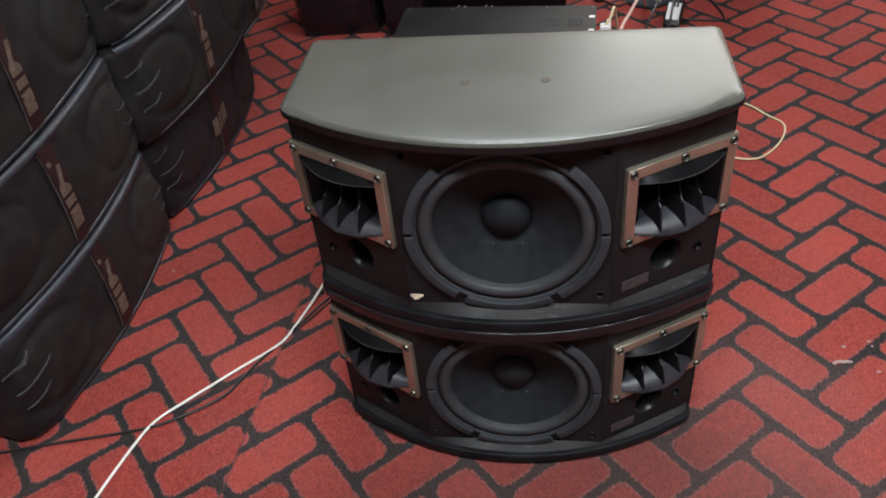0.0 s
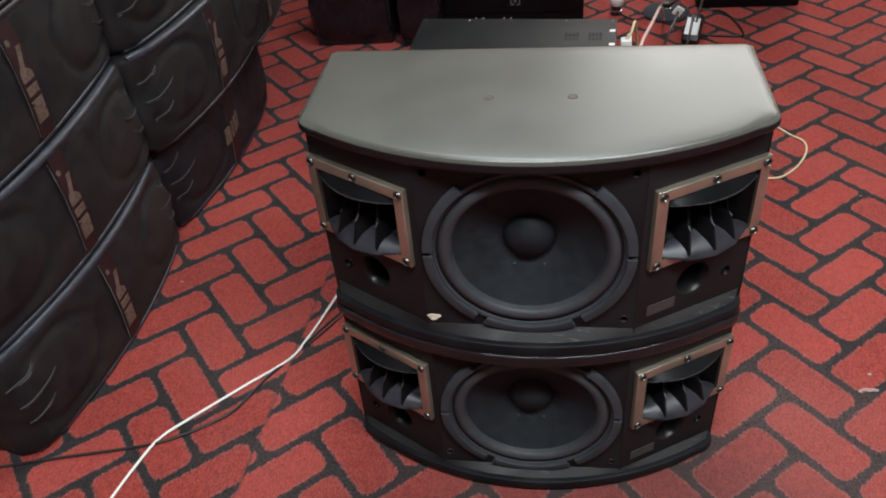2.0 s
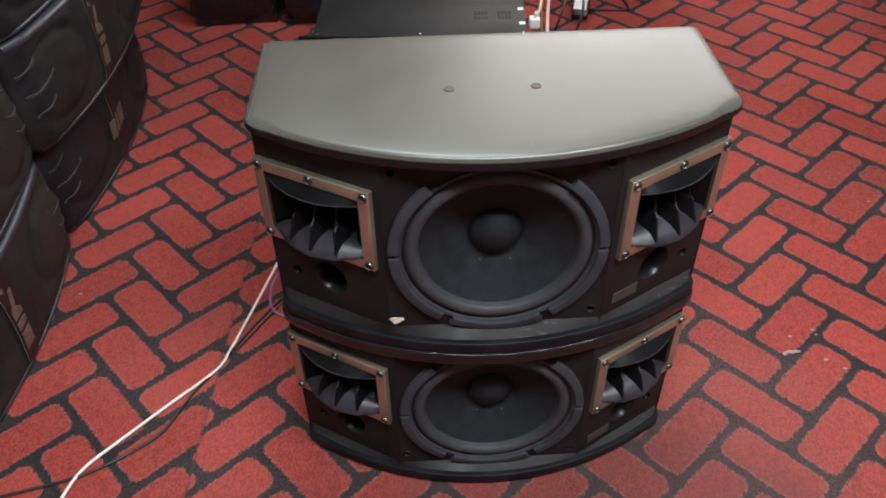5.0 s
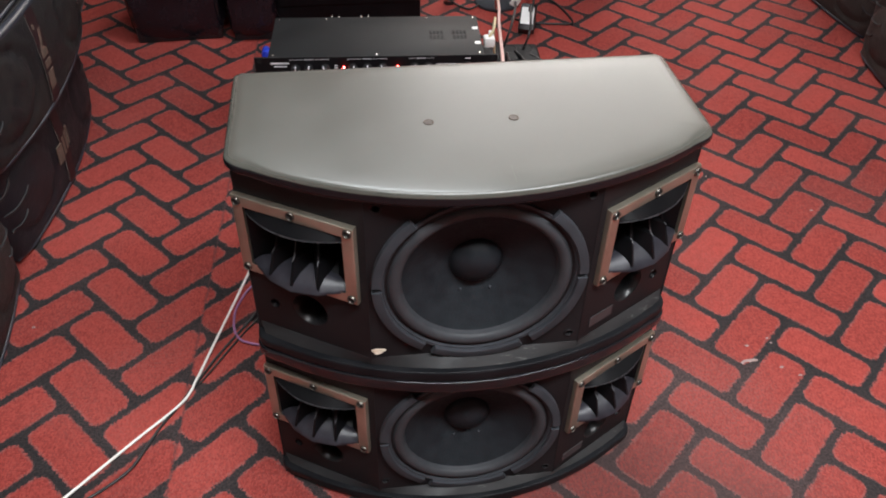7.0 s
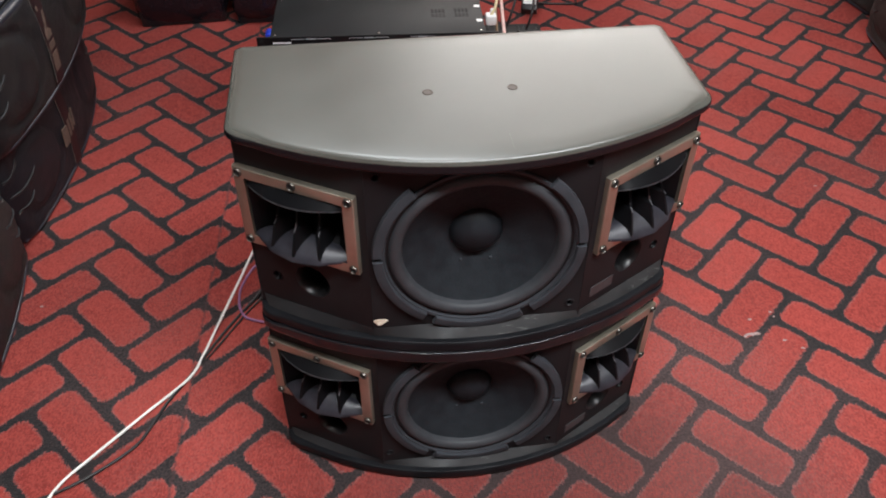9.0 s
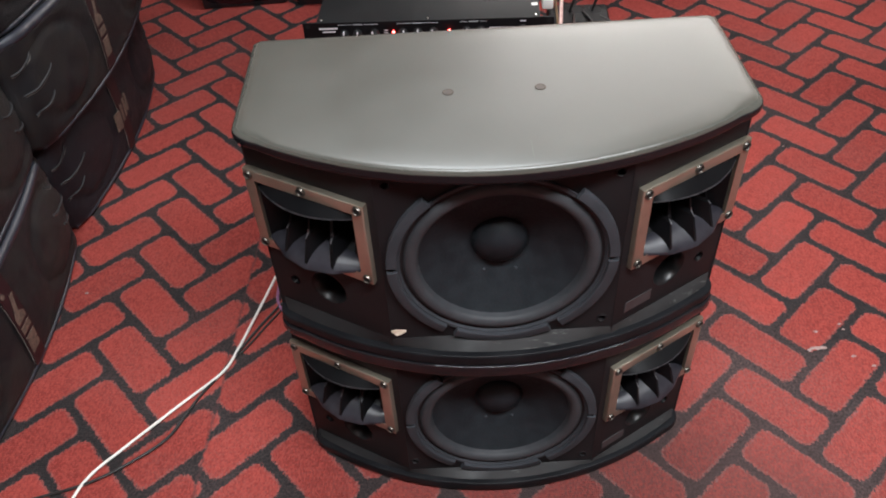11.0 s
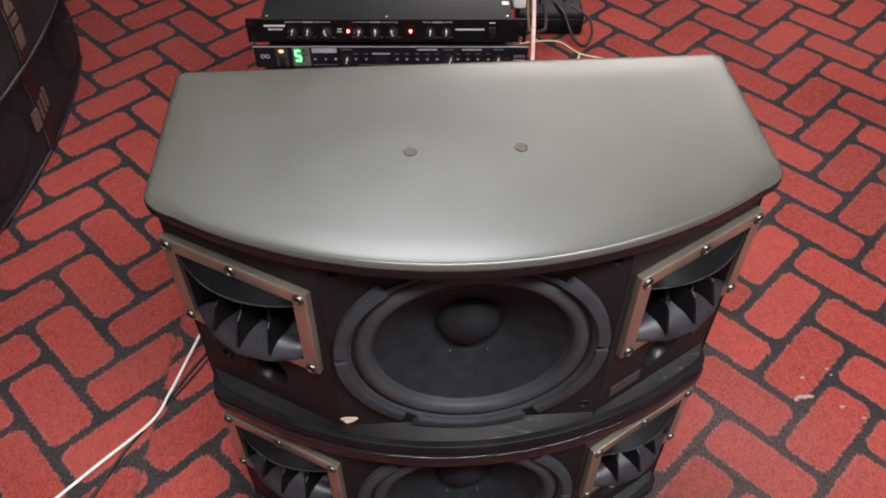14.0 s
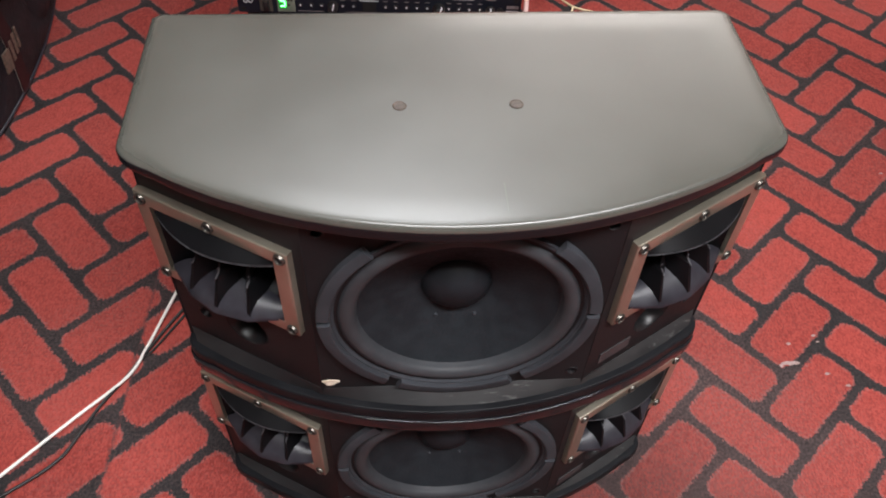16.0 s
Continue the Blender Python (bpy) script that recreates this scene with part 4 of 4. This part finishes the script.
def sound_processor():
    ob = thing("sound_processor", "black rack sound processor with red lights and silver pointer knobs", "sound processor", RACK_POSE @ pose(0, 0, 0.2735), "rack units")
    part("chassis", box(-0.222, 0.222, 0.0, 0.185, 0.001, 0.0435, 0.0012, 2), RACK, ob, "dark grey sheet metal case")
    for x, y in ((-0.213, 0.012), (0.0, 0.010), (0.213, 0.012), (-0.213, 0.175), (0.213, 0.175), (-0.11, 0.176), (0.11, 0.176)):
        part("case_screw", lathe([(0.0, 0.0012), (0.0018, 0.0011), (0.0026, 0.0002)], 12, axis="z"), STEEL, ob, at=pose(x, y, 0.0435))
    for x in (-0.19, 0.19):
        for y in (0.03, 0.14):
            part("foot", lathe([(0.0, -0.0080), (0.010, -0.0080), (0.012, -0.006), (0.012, 0.002), (0.0, 0.002)], 16, axis="z"), KNOB, ob, at=pose(x, y, 0))
    for bx in (0.115, 0.165):
        for i in range(4):
            for j in range(2):
                part("vent_slot", box(bx + i * 0.008 - 0.0025, bx + i * 0.008 + 0.0025, 0.075 + j * 0.022, 0.090 + j * 0.022, 0.0433, 0.0439), HOLE, ob, smooth=0)
    face = rack_plate(ob, 0.2485, 0.0, 0.0465, FACE)
    for x, turn in ((-0.1667, 5), (-0.1405, 12), (-0.106, -25), (-0.050, 15), (-0.0202, 3), (0.0116, -20), (0.077, 4), (0.105, 4)):
        rack_knob(face, x, 0.022, 0.0085, turn)
    for x in (-0.0684, 0.0424):
        part("indicator", lathe([(0.0, -0.0036), (0.0018, -0.0030), (0.0025, 0.0)], 20), LED_RED, face, "red indicator lamp", at=pose(x, -0.0045, 0.023))
    bars(face, [(-0.198, 0.0335, 0.037, 0.0040), (-0.197, 0.0265, 0.026, 0.0028), (0.1475, 0.0265, 0.052, 0.0030),
                (-0.0838, 0.027, 0.008, 0.002), (-0.0838, 0.022, 0.008, 0.002), (0.187, 0.0395, 0.011, 0.002)], PRINT, -0.0045)
    for x0, x1 in ((-0.178, -0.099), (-0.060, 0.0195), (0.0655, 0.1155)):
        mid = (x0 + x1) / 2
        bars(face, [((x0 + mid - 0.012) / 2, 0.0410, mid - 0.012 - x0, 0.0010), ((x1 + mid + 0.012) / 2, 0.0410, x1 - mid - 0.012, 0.0010), (mid, 0.0410, 0.019, 0.0022), (x0, 0.0402, 0.001, 0.0026), (x1, 0.0402, 0.001, 0.0026)], PRINT_DIM, -0.0045)
    bars(face, [(x + d, 0.0105, 0.005, 0.0014) for x in (-0.1667, -0.1405, -0.106, -0.050, -0.0202, 0.0116, 0.077, 0.105) for d in (-0.0105, 0.0105)], STICKER_GREY, -0.0045)
    part("rocker_switch", box(0.181, 0.193, -0.0085, -0.0045, 0.010, 0.032, 0.0015), KNOB, face)
    for y in (0.050, 0.118):
        part("sticker", box(0.207, 0.219, y, y + 0.011, 0.0435, 0.0439), WHITE_PLASTIC, ob, "small white sticker", smooth=0)
    for x in (-0.10, -0.085, -0.035, -0.02):
        part("plug", lathe([(0.0, 0.022), (0.0035, 0.022), (0.0042, 0.018), (0.0050, 0.004), (0.0050, 0.0)], 14), STEEL, ob, "silver signal plug", at=pose(x, 0.185, 0.034))
    return ob


def effects_unit():
    ob = thing("effects_unit", "blue black rack effects unit with green digit display", "effects unit", RACK_POSE @ pose(0.006, -0.002, 0.2215), "rack units")
    part("chassis", box(-0.222, 0.222, 0.0, 0.165, 0.001, 0.0435, 0.0012, 2), RACK, ob, "dark sheet metal case")
    face = rack_plate(ob, 0.2485, 0.0, 0.0452, FACE_BLUE)
    part("trim_line", box(-0.2485, 0.2485, -0.0058, -0.0045, 0.0438, 0.0452), PRINT_DIM, face, "thin silver edge line", smooth=0)
    part("power_switch", box(-0.2035, -0.1930, -0.0095, -0.0045, 0.006, 0.026, 0.002), KNOB, face)
    part("power_lamp", box(-0.2030, -0.1945, -0.0070, -0.0052, 0.0325, 0.0385, 0.0008, 1), LED_AMBER, face, "amber power lamp", smooth=0)
    display = part("display", box(-0.1765, -0.1620, -0.0058, -0.0045, 0.010, 0.0410, 0.0005, 1), GREEN_GLASS, face, "green lit display window", smooth=0)
    for x0, x1, z0, z1 in ((-0.1735, -0.1650, 0.0355, 0.0380), (-0.1745, -0.1722, 0.0275, 0.0360), (-0.1735, -0.1650, 0.0250, 0.0275), (-0.1662, -0.1639, 0.0170, 0.0255), (-0.1735, -0.1650, 0.0145, 0.0170)):
        part("digit_bar", box(x0, x1, -0.0066, -0.0058, z0, z1), LED_GREEN, display, smooth=0)
    for x, z in ((-0.1585, 0.036), (-0.1585, 0.027), (-0.1585, 0.018), (-0.1535, 0.027)):
        part("display_dot", box(x - 0.0014, x + 0.0014, -0.0058, -0.0052, z - 0.002, z + 0.002), HOLE, face, smooth=0)
    keys = (-0.1385, -0.1195, -0.1015, -0.0645, -0.0455, 0.0105, 0.0285, 0.0475, 0.0655, 0.0835, 0.1215, 0.1395, 0.1575, 0.1765)
    for x in keys:
        part("button", lathe([(0.0, -0.0062), (0.0035, -0.0062), (0.0042, -0.0045)], 14), KNOB, face, at=pose(x, 0, 0.019))
        part("button_light", box(x - 0.0014, x + 0.0014, -0.0066, -0.0061, 0.0176, 0.0204), PRINT, face, smooth=0)
    rack_knob(face, -0.0815, 0.018, 0.009, 15)
    rack_knob(face, 0.1045, 0.018, 0.010, 25)
    rack_knob(face, 0.1945, 0.018, 0.008, 0)
    part("jack", lathe([(0.0, -0.0052), (0.0035, -0.0052), (0.0044, -0.0060), (0.0056, -0.0058), (0.0060, -0.0045)], 18), KNOB, face, at=pose(0.2115, 0, 0.018))
    bars(face, [(-0.0815, 0.0385, 0.020, 0.0022), (0.1045, 0.0385, 0.018, 0.0022), (0.1945, 0.0385, 0.018, 0.0022), (0.2335, 0.0245, 0.021, 0.0062)] + [(x, 0.0295, 0.008, 0.0016) for x in keys[3:]], STICKER_GREY, -0.0046)
    bars(face, [(-0.121, 0.0365, 0.045, 0.0095), (0.0655, 0.0385, 0.036, 0.0030), (0.146, 0.0385, 0.035, 0.0030), (-0.018, 0.0300, 0.033, 0.0024), (0.2335, 0.0155, 0.022, 0.0042)], PRINT_DIM, -0.0047)
    bars(face, [(-0.121, 0.0065, 0.045, 0.0012), (0.0, 0.0065, 0.120, 0.0010), (0.150, 0.0065, 0.070, 0.0010)], STICKER_GREY, -0.0046)
    for x in (-0.2335, -0.2250):
        part("emblem_ring", lathe([(0.0026, -0.0046), (0.0028, -0.0051), (0.0042, -0.0051), (0.0044, -0.0046)], 20), PRINT_DIM, face, at=pose(x, 0, 0.024))
    part("display_bezel", box(-0.1790, -0.1475, -0.0052, -0.0045, 0.004, 0.0425, 0.0004, 1), BEZEL, face, "pale grey green display bezel", smooth=0)
    part("switch_bezel", box(-0.2095, -0.1875, -0.0052, -0.0045, 0.004, 0.0415, 0.0004, 1), SWITCH_BEZEL, face, smooth=0)
    part("jack_strip", box(-0.030, -0.006, -0.0056, -0.0045, 0.008, 0.027, 0.0005, 1), HOLE, face, smooth=0)
    return ob


def power_amplifier():
    ob = thing("power_amplifier", "tall black power amplifier standing under the rack units", "amplifier", RACK_POSE @ pose(0.004, 0.014, -0.005))
    part("case", box(-0.215, 0.215, 0.0, 0.30, 0.012, 0.2262, 0.003), RACK, ob)
    part("faceplate", box(-0.235, 0.235, -0.005, 0.0, 0.014, 0.2245, 0.001, 1), FACE, ob)
    for x in (-0.19, 0.19):
        for y in (0.04, 0.26):
            part("foot", lathe([(0.0, 0.0), (0.014, 0.0), (0.016, 0.003), (0.016, 0.0125), (0.0, 0.0125)], 20, axis="z"), KNOB, ob, at=pose(x, y, 0))
    return ob


power_amplifier()
effects_unit()
sound_processor()


# ---------- equipment at the back ----------
def stage_amplifier():
    ob = thing("stage_amplifier", "large black amplifier cabinet with plain badge on the carpet", "amplifier", pose(-0.1155, 2.46, 0))
    part("cabinet", box(-0.2195, 0.2195, 0.0, 0.36, 0.012, 0.60, 0.006), CABINET, ob)
    part("grille_panel", box(-0.205, 0.205, -0.008, 0.0, 0.075, 0.58, 0.004), CABINET, ob)
    badge = part("badge", box(-0.016, 0.042, -0.0105, -0.008, 0.096, 0.150, 0.002, 1), CABINET, ob, "dark badge with plain grey bars")
    bars(badge, [(0.000, 0.123, 0.003, 0.042), (0.026, 0.123, 0.003, 0.042), (0.013, 0.123, 0.006, 0.026), (0.004, 0.1035, 0.010, 0.003), (0.022, 0.1035, 0.010, 0.003)], STICKER_GREY, -0.0105)
    for x in (-0.19, 0.19):
        for y in (0.04, 0.32):
            part("foot", lathe([(0.0, 0.0), (0.016, 0.0), (0.018, 0.003), (0.018, 0.013), (0.0, 0.013)], 20, axis="z"), KNOB, ob, at=pose(x, y, 0))
    return ob


def wrapped_box(x0, x1, y0, turn, label, tall, seed):
    """A case in loose glossy film that bulges and creases, gathered under its foot."""
    half, deep = (x1 - x0) / 2, 0.31
    ob = thing("wrapped_case", label, "equipment case", pose((x0 + x1) / 2, y0, 0, 0, 0, turn), "dark cases at the back")
    part("case", box(-half + 0.012, half - 0.012, 0.012, deep - 0.012, 0.0, tall - 0.02, 0.006), DARK_PLASTIC, ob)
    rings, count = [], 44
    for j in range(23):
        v = j / 22
        z = 0.006 + (tall - 0.006) * v ** 1.5
        tuck = 0.026 * max(0.0, 1 - z / 0.05) ** 1.6
        ring = []
        for k in range(count):
            a = 2 * math.pi * k / count
            c, d = math.cos(a), math.sin(a)
            e = max(abs(c), abs(d)) * 0.86 + 0.14
            x, y = c / e * half, deep / 2 + d / e * deep / 2
            crease = 0.010 * noise.noise(Vector((x * 14, y * 14 + seed, z * 11))) + 0.006 * abs(noise.noise(Vector((x * 40 + seed, y * 40, z * 16 + a))))
            grow = (crease - tuck) / max(half, 0.1)
            ring.append((x * (1 + grow), deep / 2 + (y - deep / 2) * (1 + grow * 0.6), z))
        rings.append(ring)
    part("film", loft(rings), WRAP, ob, "creased glossy dark plum plastic film", smooth=40)
    return ob


def low_cabinet():
    ob = thing("black_cabinet", "low black cabinet standing on the carpet", "cabinet", pose(0.62, 2.628, 0))
    part("body", box(-0.155, 0.155, 0.0, 0.32, 0.0, 0.40, 0.006), CABINET, ob)
    part("front_panel", box(-0.146, 0.146, -0.006, 0.0, 0.02, 0.385, 0.003), CABINET, ob)
    return ob


stage_amplifier()
wrapped_box(-0.740, -0.474, 2.400, 3.0, "large dark equipment case in creased plum plastic film", 0.85, 2.0)
wrapped_box(-0.464, -0.326, 2.385, -2.0, "narrow dark equipment case in creased plum plastic film", 0.80, 7.0)
low_cabinet()


def power_box():
    ob = thing("power_box", "black mains distribution box with sockets on the carpet", "power box", pose(0.322, 2.15, 0, 0, 0, -4))
    body = part("body", box(-0.080, 0.080, -0.052, 0.052, 0.0, 0.056, 0.008, 3), CABINET, ob)
    for x in (-0.048, 0.0, 0.048):
        part("socket", lathe([(0.0, 0.0552), (0.016, 0.0552), (0.018, 0.0570), (0.0195, 0.0560)], 24, axis="z"), KNOB, body, at=pose(x, 0.02, 0))
    part("front_rail", box(-0.074, 0.074, -0.0555, -0.052, 0.030, 0.046, 0.001, 1), RACK, body)
    return ob


def adapter(x, y, turn):
    ob = thing("power_adapter", "black power adapter with a white label, tilted among the cables", "power adapter", pose(x, y, 0.0132, 0, 0, turn) @ pose(0, 0, 0, -48, 0, 0))
    part("body", box(-0.024, 0.024, -0.018, 0.018, 0.0, 0.085, 0.005, 2), DARK_PLASTIC, ob)
    part("label", box(-0.019, 0.019, -0.0190, -0.0182, 0.018, 0.070), WHITE_PLASTIC, ob, "white printed label", smooth=0)
    return ob


def round_base():
    ob = thing("round_stand_base", "round black stand base with a central socket", "stand base", pose(0.366, 2.590, 0))
    part("disc", lathe([(0.0, 0.0), (0.070, 0.0), (0.073, 0.004), (0.072, 0.010), (0.064, 0.017), (0.045, 0.022), (0.024, 0.026), (0.0, 0.026)], 48, axis="z"), GASKET, ob)
    part("socket_block", box(-0.013, 0.013, -0.011, 0.011, 0.0258, 0.040, 0.003, 2), KNOB, ob, "square black socket block")
    part("socket_ring", lathe([(0.0185, 0.0250), (0.019, 0.0280), (0.0215, 0.0276), (0.0225, 0.0240)], 24, axis="z"), STEEL, ob)
    return ob


def capped_connector():
    ob = thing("mains_connector", "black mains connector with a round white cap", "connector", pose(0.211, 2.600, 0, 0, 0, 20))
    part("body", lathe([(0.0, 0.0), (0.017, 0.0), (0.018, 0.004), (0.016, 0.026), (0.019, 0.032), (0.0, 0.032)], 28, axis="z"), KNOB, ob)
    part("cap", lathe([(0.0, 0.0318), (0.018, 0.0318), (0.0235, 0.040), (0.0245, 0.056), (0.019, 0.068), (0.009, 0.073), (0.0, 0.074)], 28, axis="z"), WHITE_PLASTIC, ob, "round white plastic cap")
    part("clip_ring", lathe([(0.0165, 0.012), (0.0185, 0.013), (0.0185, 0.016), (0.0165, 0.017)], 24, axis="z"), STEEL, ob)
    return ob


power_box()
adapter(0.410, 2.350, -18)
round_base()
capped_connector()

# ---------- cables ----------


def cable(name, label, pts, r, mat):
    ob = part(name, rod(pts, r, 8), mat, smooth=60)
    return tagged(ob, label, "cable")


F = 0.0028
cable("speaker_cable", "thin white speaker cable lying over the carpet", [(-0.15, 1.100, 0.180), (-0.20, 1.250, 0.180), (-0.275, 1.360, 0.140), (-0.331, 1.324, 0.088), (-0.376, 1.245, 0.046), (-0.418, 1.166, 0.008), (-0.436, 1.110, 0.004), (-0.456, 1.058, 0.004), (-0.520, 0.991, 0.004), (-0.592, 0.915, 0.004), (-0.630, 0.872, 0.004), (-0.648, 0.827, 0.004), (-0.673, 0.713, 0.004), (-0.690, 0.58, 0.004), (-0.66, 0.40, 0.004), (-0.62, 0.15, 0.004)], 0.0025, WHITE_CABLE)
cable("speaker_cable", "thin black speaker cable lying over the carpet", [(-0.20, 1.20, 0.06), (-0.30, 1.29, 0.020), (-0.358, 1.230, 0.004), (-0.401, 1.165, F), (-0.434, 1.105, F), (-0.461, 1.054, F), (-0.484, 1.016, F), (-0.501, 0.980, F), (-0.525, 0.931, F), (-0.575, 0.890, F), (-0.633, 0.858, F), (-0.699, 0.839, F), (-0.798, 0.816, F), (-0.90, 0.790, F), (-1.05, 0.76, F)], 0.0026, BLACK_CABLE)
cable("speaker_cable", "thin black cable fanning out behind the loudspeakers", [(-0.18, 1.18, 0.04), (-0.28, 1.28, 0.026), (-0.344, 1.232, 0.005), (-0.378, 1.184, F), (-0.412, 1.128, F), (-0.432, 1.096, F)], 0.0018, BLACK_CABLE)
cable("signal_cable", "thin purple cable looping behind the loudspeakers", [(-0.22, 1.22, 0.035), (-0.30, 1.345, 0.020), (-0.352, 1.335, 0.004), (-0.378, 1.282, F), (-0.382, 1.248, F), (-0.379, 1.218, F), (-0.369, 1.196, F), (-0.356, 1.186, F), (-0.330, 1.176, F), (-0.26, 1.15, 0.004)], 0.0024, PURPLE_CABLE)
cable("speaker_cable", "thin cream speaker cable looping over the carpet", [(0.24, 2.06, 0.004), (0.33, 2.066, F), (0.376, 2.010, F), (0.433, 1.982, F), (0.501, 1.952, F), (0.554, 1.910, F), (0.592, 1.854, F), (0.618, 1.820, F), (0.614, 1.775, F), (0.584, 1.717, F), (0.542, 1.672, F), (0.504, 1.664, F), (0.44, 1.672, F), (0.32, 1.60, F), (0.22, 1.38, 0.01), (0.18, 1.12, 0.05)], 0.0024, CREAM_CABLE)
cable("speaker_cable", "thin cream cable end beside the rack units", [(0.376, 2.004, 0.006), (0.362, 1.975, F), (0.325, 1.958, F), (0.24, 1.93, F), (0.19, 1.86, F)], 0.0024, CREAM_CABLE)
cable("signal_cable", "pink and white cable hanging beside the rack units", [(0.352, 2.520, 0.012), (0.340, 2.480, 0.050), (0.318, 2.36, 0.120), (0.285, 2.17, 0.178), (0.255, 2.02, 0.212), (0.222, 1.84, 0.262), (0.192, 1.66, 0.295), (0.180, 1.58, 0.255), (0.165, 1.50, 0.10), (0.12, 1.40, 0.02), (0.08, 1.22, 0.05)], 0.0040, PINK_CABLE)
cable("signal_cable", "cream lead plugged in beside the rack units", [(0.165, 1.735, 0.300), (0.185, 1.745, 0.322), (0.197, 1.790, 0.330), (0.21, 1.86, 0.26), (0.24, 1.93, 0.10), (0.28, 2.06, 0.012)], 0.0030, CREAM_CABLE)


def mains_cable(*pts):
    return cable("mains_cable", "black rubber mains cable", pts, 0.0036, BLACK_CABLE)


mains_cable((0.36, 2.16, 0.056), (0.378, 2.175, 0.11), (0.40, 2.28, 0.125), (0.414, 2.345, 0.084))
lead = mains_cable((0.30, 2.16, 0.056), (0.325, 2.18, 0.12), (0.36, 2.30, 0.125), (0.385, 2.46, 0.10), (0.372, 2.565, 0.040))
part("cable_tag", box(-0.012, 0.012, -0.003, 0.003, -0.014, 0.014, 0.002, 1), WHITE_PLASTIC, lead, "white paper cable tag", at=pose(0.364, 2.320, 0.124, 10, 30, 0))
mains_cable((0.375, 2.13, 0.055), (0.408, 2.085, 0.05), (0.414, 2.060, 0.02), (0.395, 2.040, 0.004), (0.368, 2.050, 0.02), (0.348, 2.09, 0.06), (0.335, 2.15, 0.057))
mains_cable((0.422, 2.345, 0.08), (0.44, 2.40, 0.12), (0.455, 2.50, 0.06), (0.47, 2.60, 0.004), (0.53, 2.600, 0.004), (0.562, 2.53, 0.004), (0.574, 2.42, 0.004), (0.52, 2.415, 0.004), (0.45, 2.43, 0.004), (0.40, 2.46, 0.004))
mains_cable((0.215, 2.59, 0.012), (0.24, 2.56, 0.008), (0.27, 2.54, 0.006), (0.30, 2.55, 0.014))
mains_cable((0.19, 1.72, 0.245), (0.235, 1.78, 0.21), (0.27, 1.92, 0.14), (0.30, 2.09, 0.08), (0.31, 2.14, 0.056))

plug = thing("signal_plug", "white moulded signal plug in the side of the rack", "plug", RACK_POSE @ pose(0.243, 0.098, 0.296))
part("shell", box(-0.012, 0.012, -0.009, 0.016, -0.010, 0.012, 0.004, 2), WHITE_PLASTIC, plug)
part("sleeve", box(0.002, 0.012, 0.010, 0.040, -0.006, 0.010, 0.003, 2), WHITE_PLASTIC, plug)
tie = thing("cable_connector", "blue plastic cable connector lying on the carpet", "connector", pose(-0.358, 2.300, 0.0115))
part("shell", lathe([(0.0, -0.022), (0.010, -0.022), (0.0115, -0.014), (0.0115, 0.012), (0.007, 0.024), (0.0, 0.024)], 20), BLUE, tie)


# ---------- lint on the carpet ----------
def lint():
    rng = random.Random(3)
    bm = bmesh.new()
    for x, y, r in [(0.549, 1.040, 0.006), (0.557, 1.041, 0.006), (0.566, 1.041, 0.005), (0.541, 1.037, 0.004), (0.566, 1.076, 0.0032), (0.611, 1.090, 0.0030), (0.614, 1.078, 0.0024), (0.609, 1.019, 0.0032), (0.633, 0.997, 0.0030), (0.88, 1.45, 0.003), (0.69, 1.60, 0.002), (-0.75, 1.27, 0.003)]:
        ring = []
        for k in range(7):
            a = 2 * math.pi * k / 7
            rr = r * rng.uniform(0.5, 1.25)
            ring.append((x + rr * math.cos(a) * 1.3, y + rr * math.sin(a) * 0.8))
        loft([[(a, b, 0.0004) for a, b in ring], [(x + (a - x) * 0.7, y + (b - y) * 0.7, 0.0016) for a, b in ring]], cap_start=False, bm=bm)
    tagged(part("lint", bm, surface("pale_lint", (0.30, 0.20, 0.185), (0.44, 0.33, 0.31), 300.0, (0.8, 0.95)), smooth=0), "pale lint and worn specks on the carpet", "lint", kind="stuff")


lint()
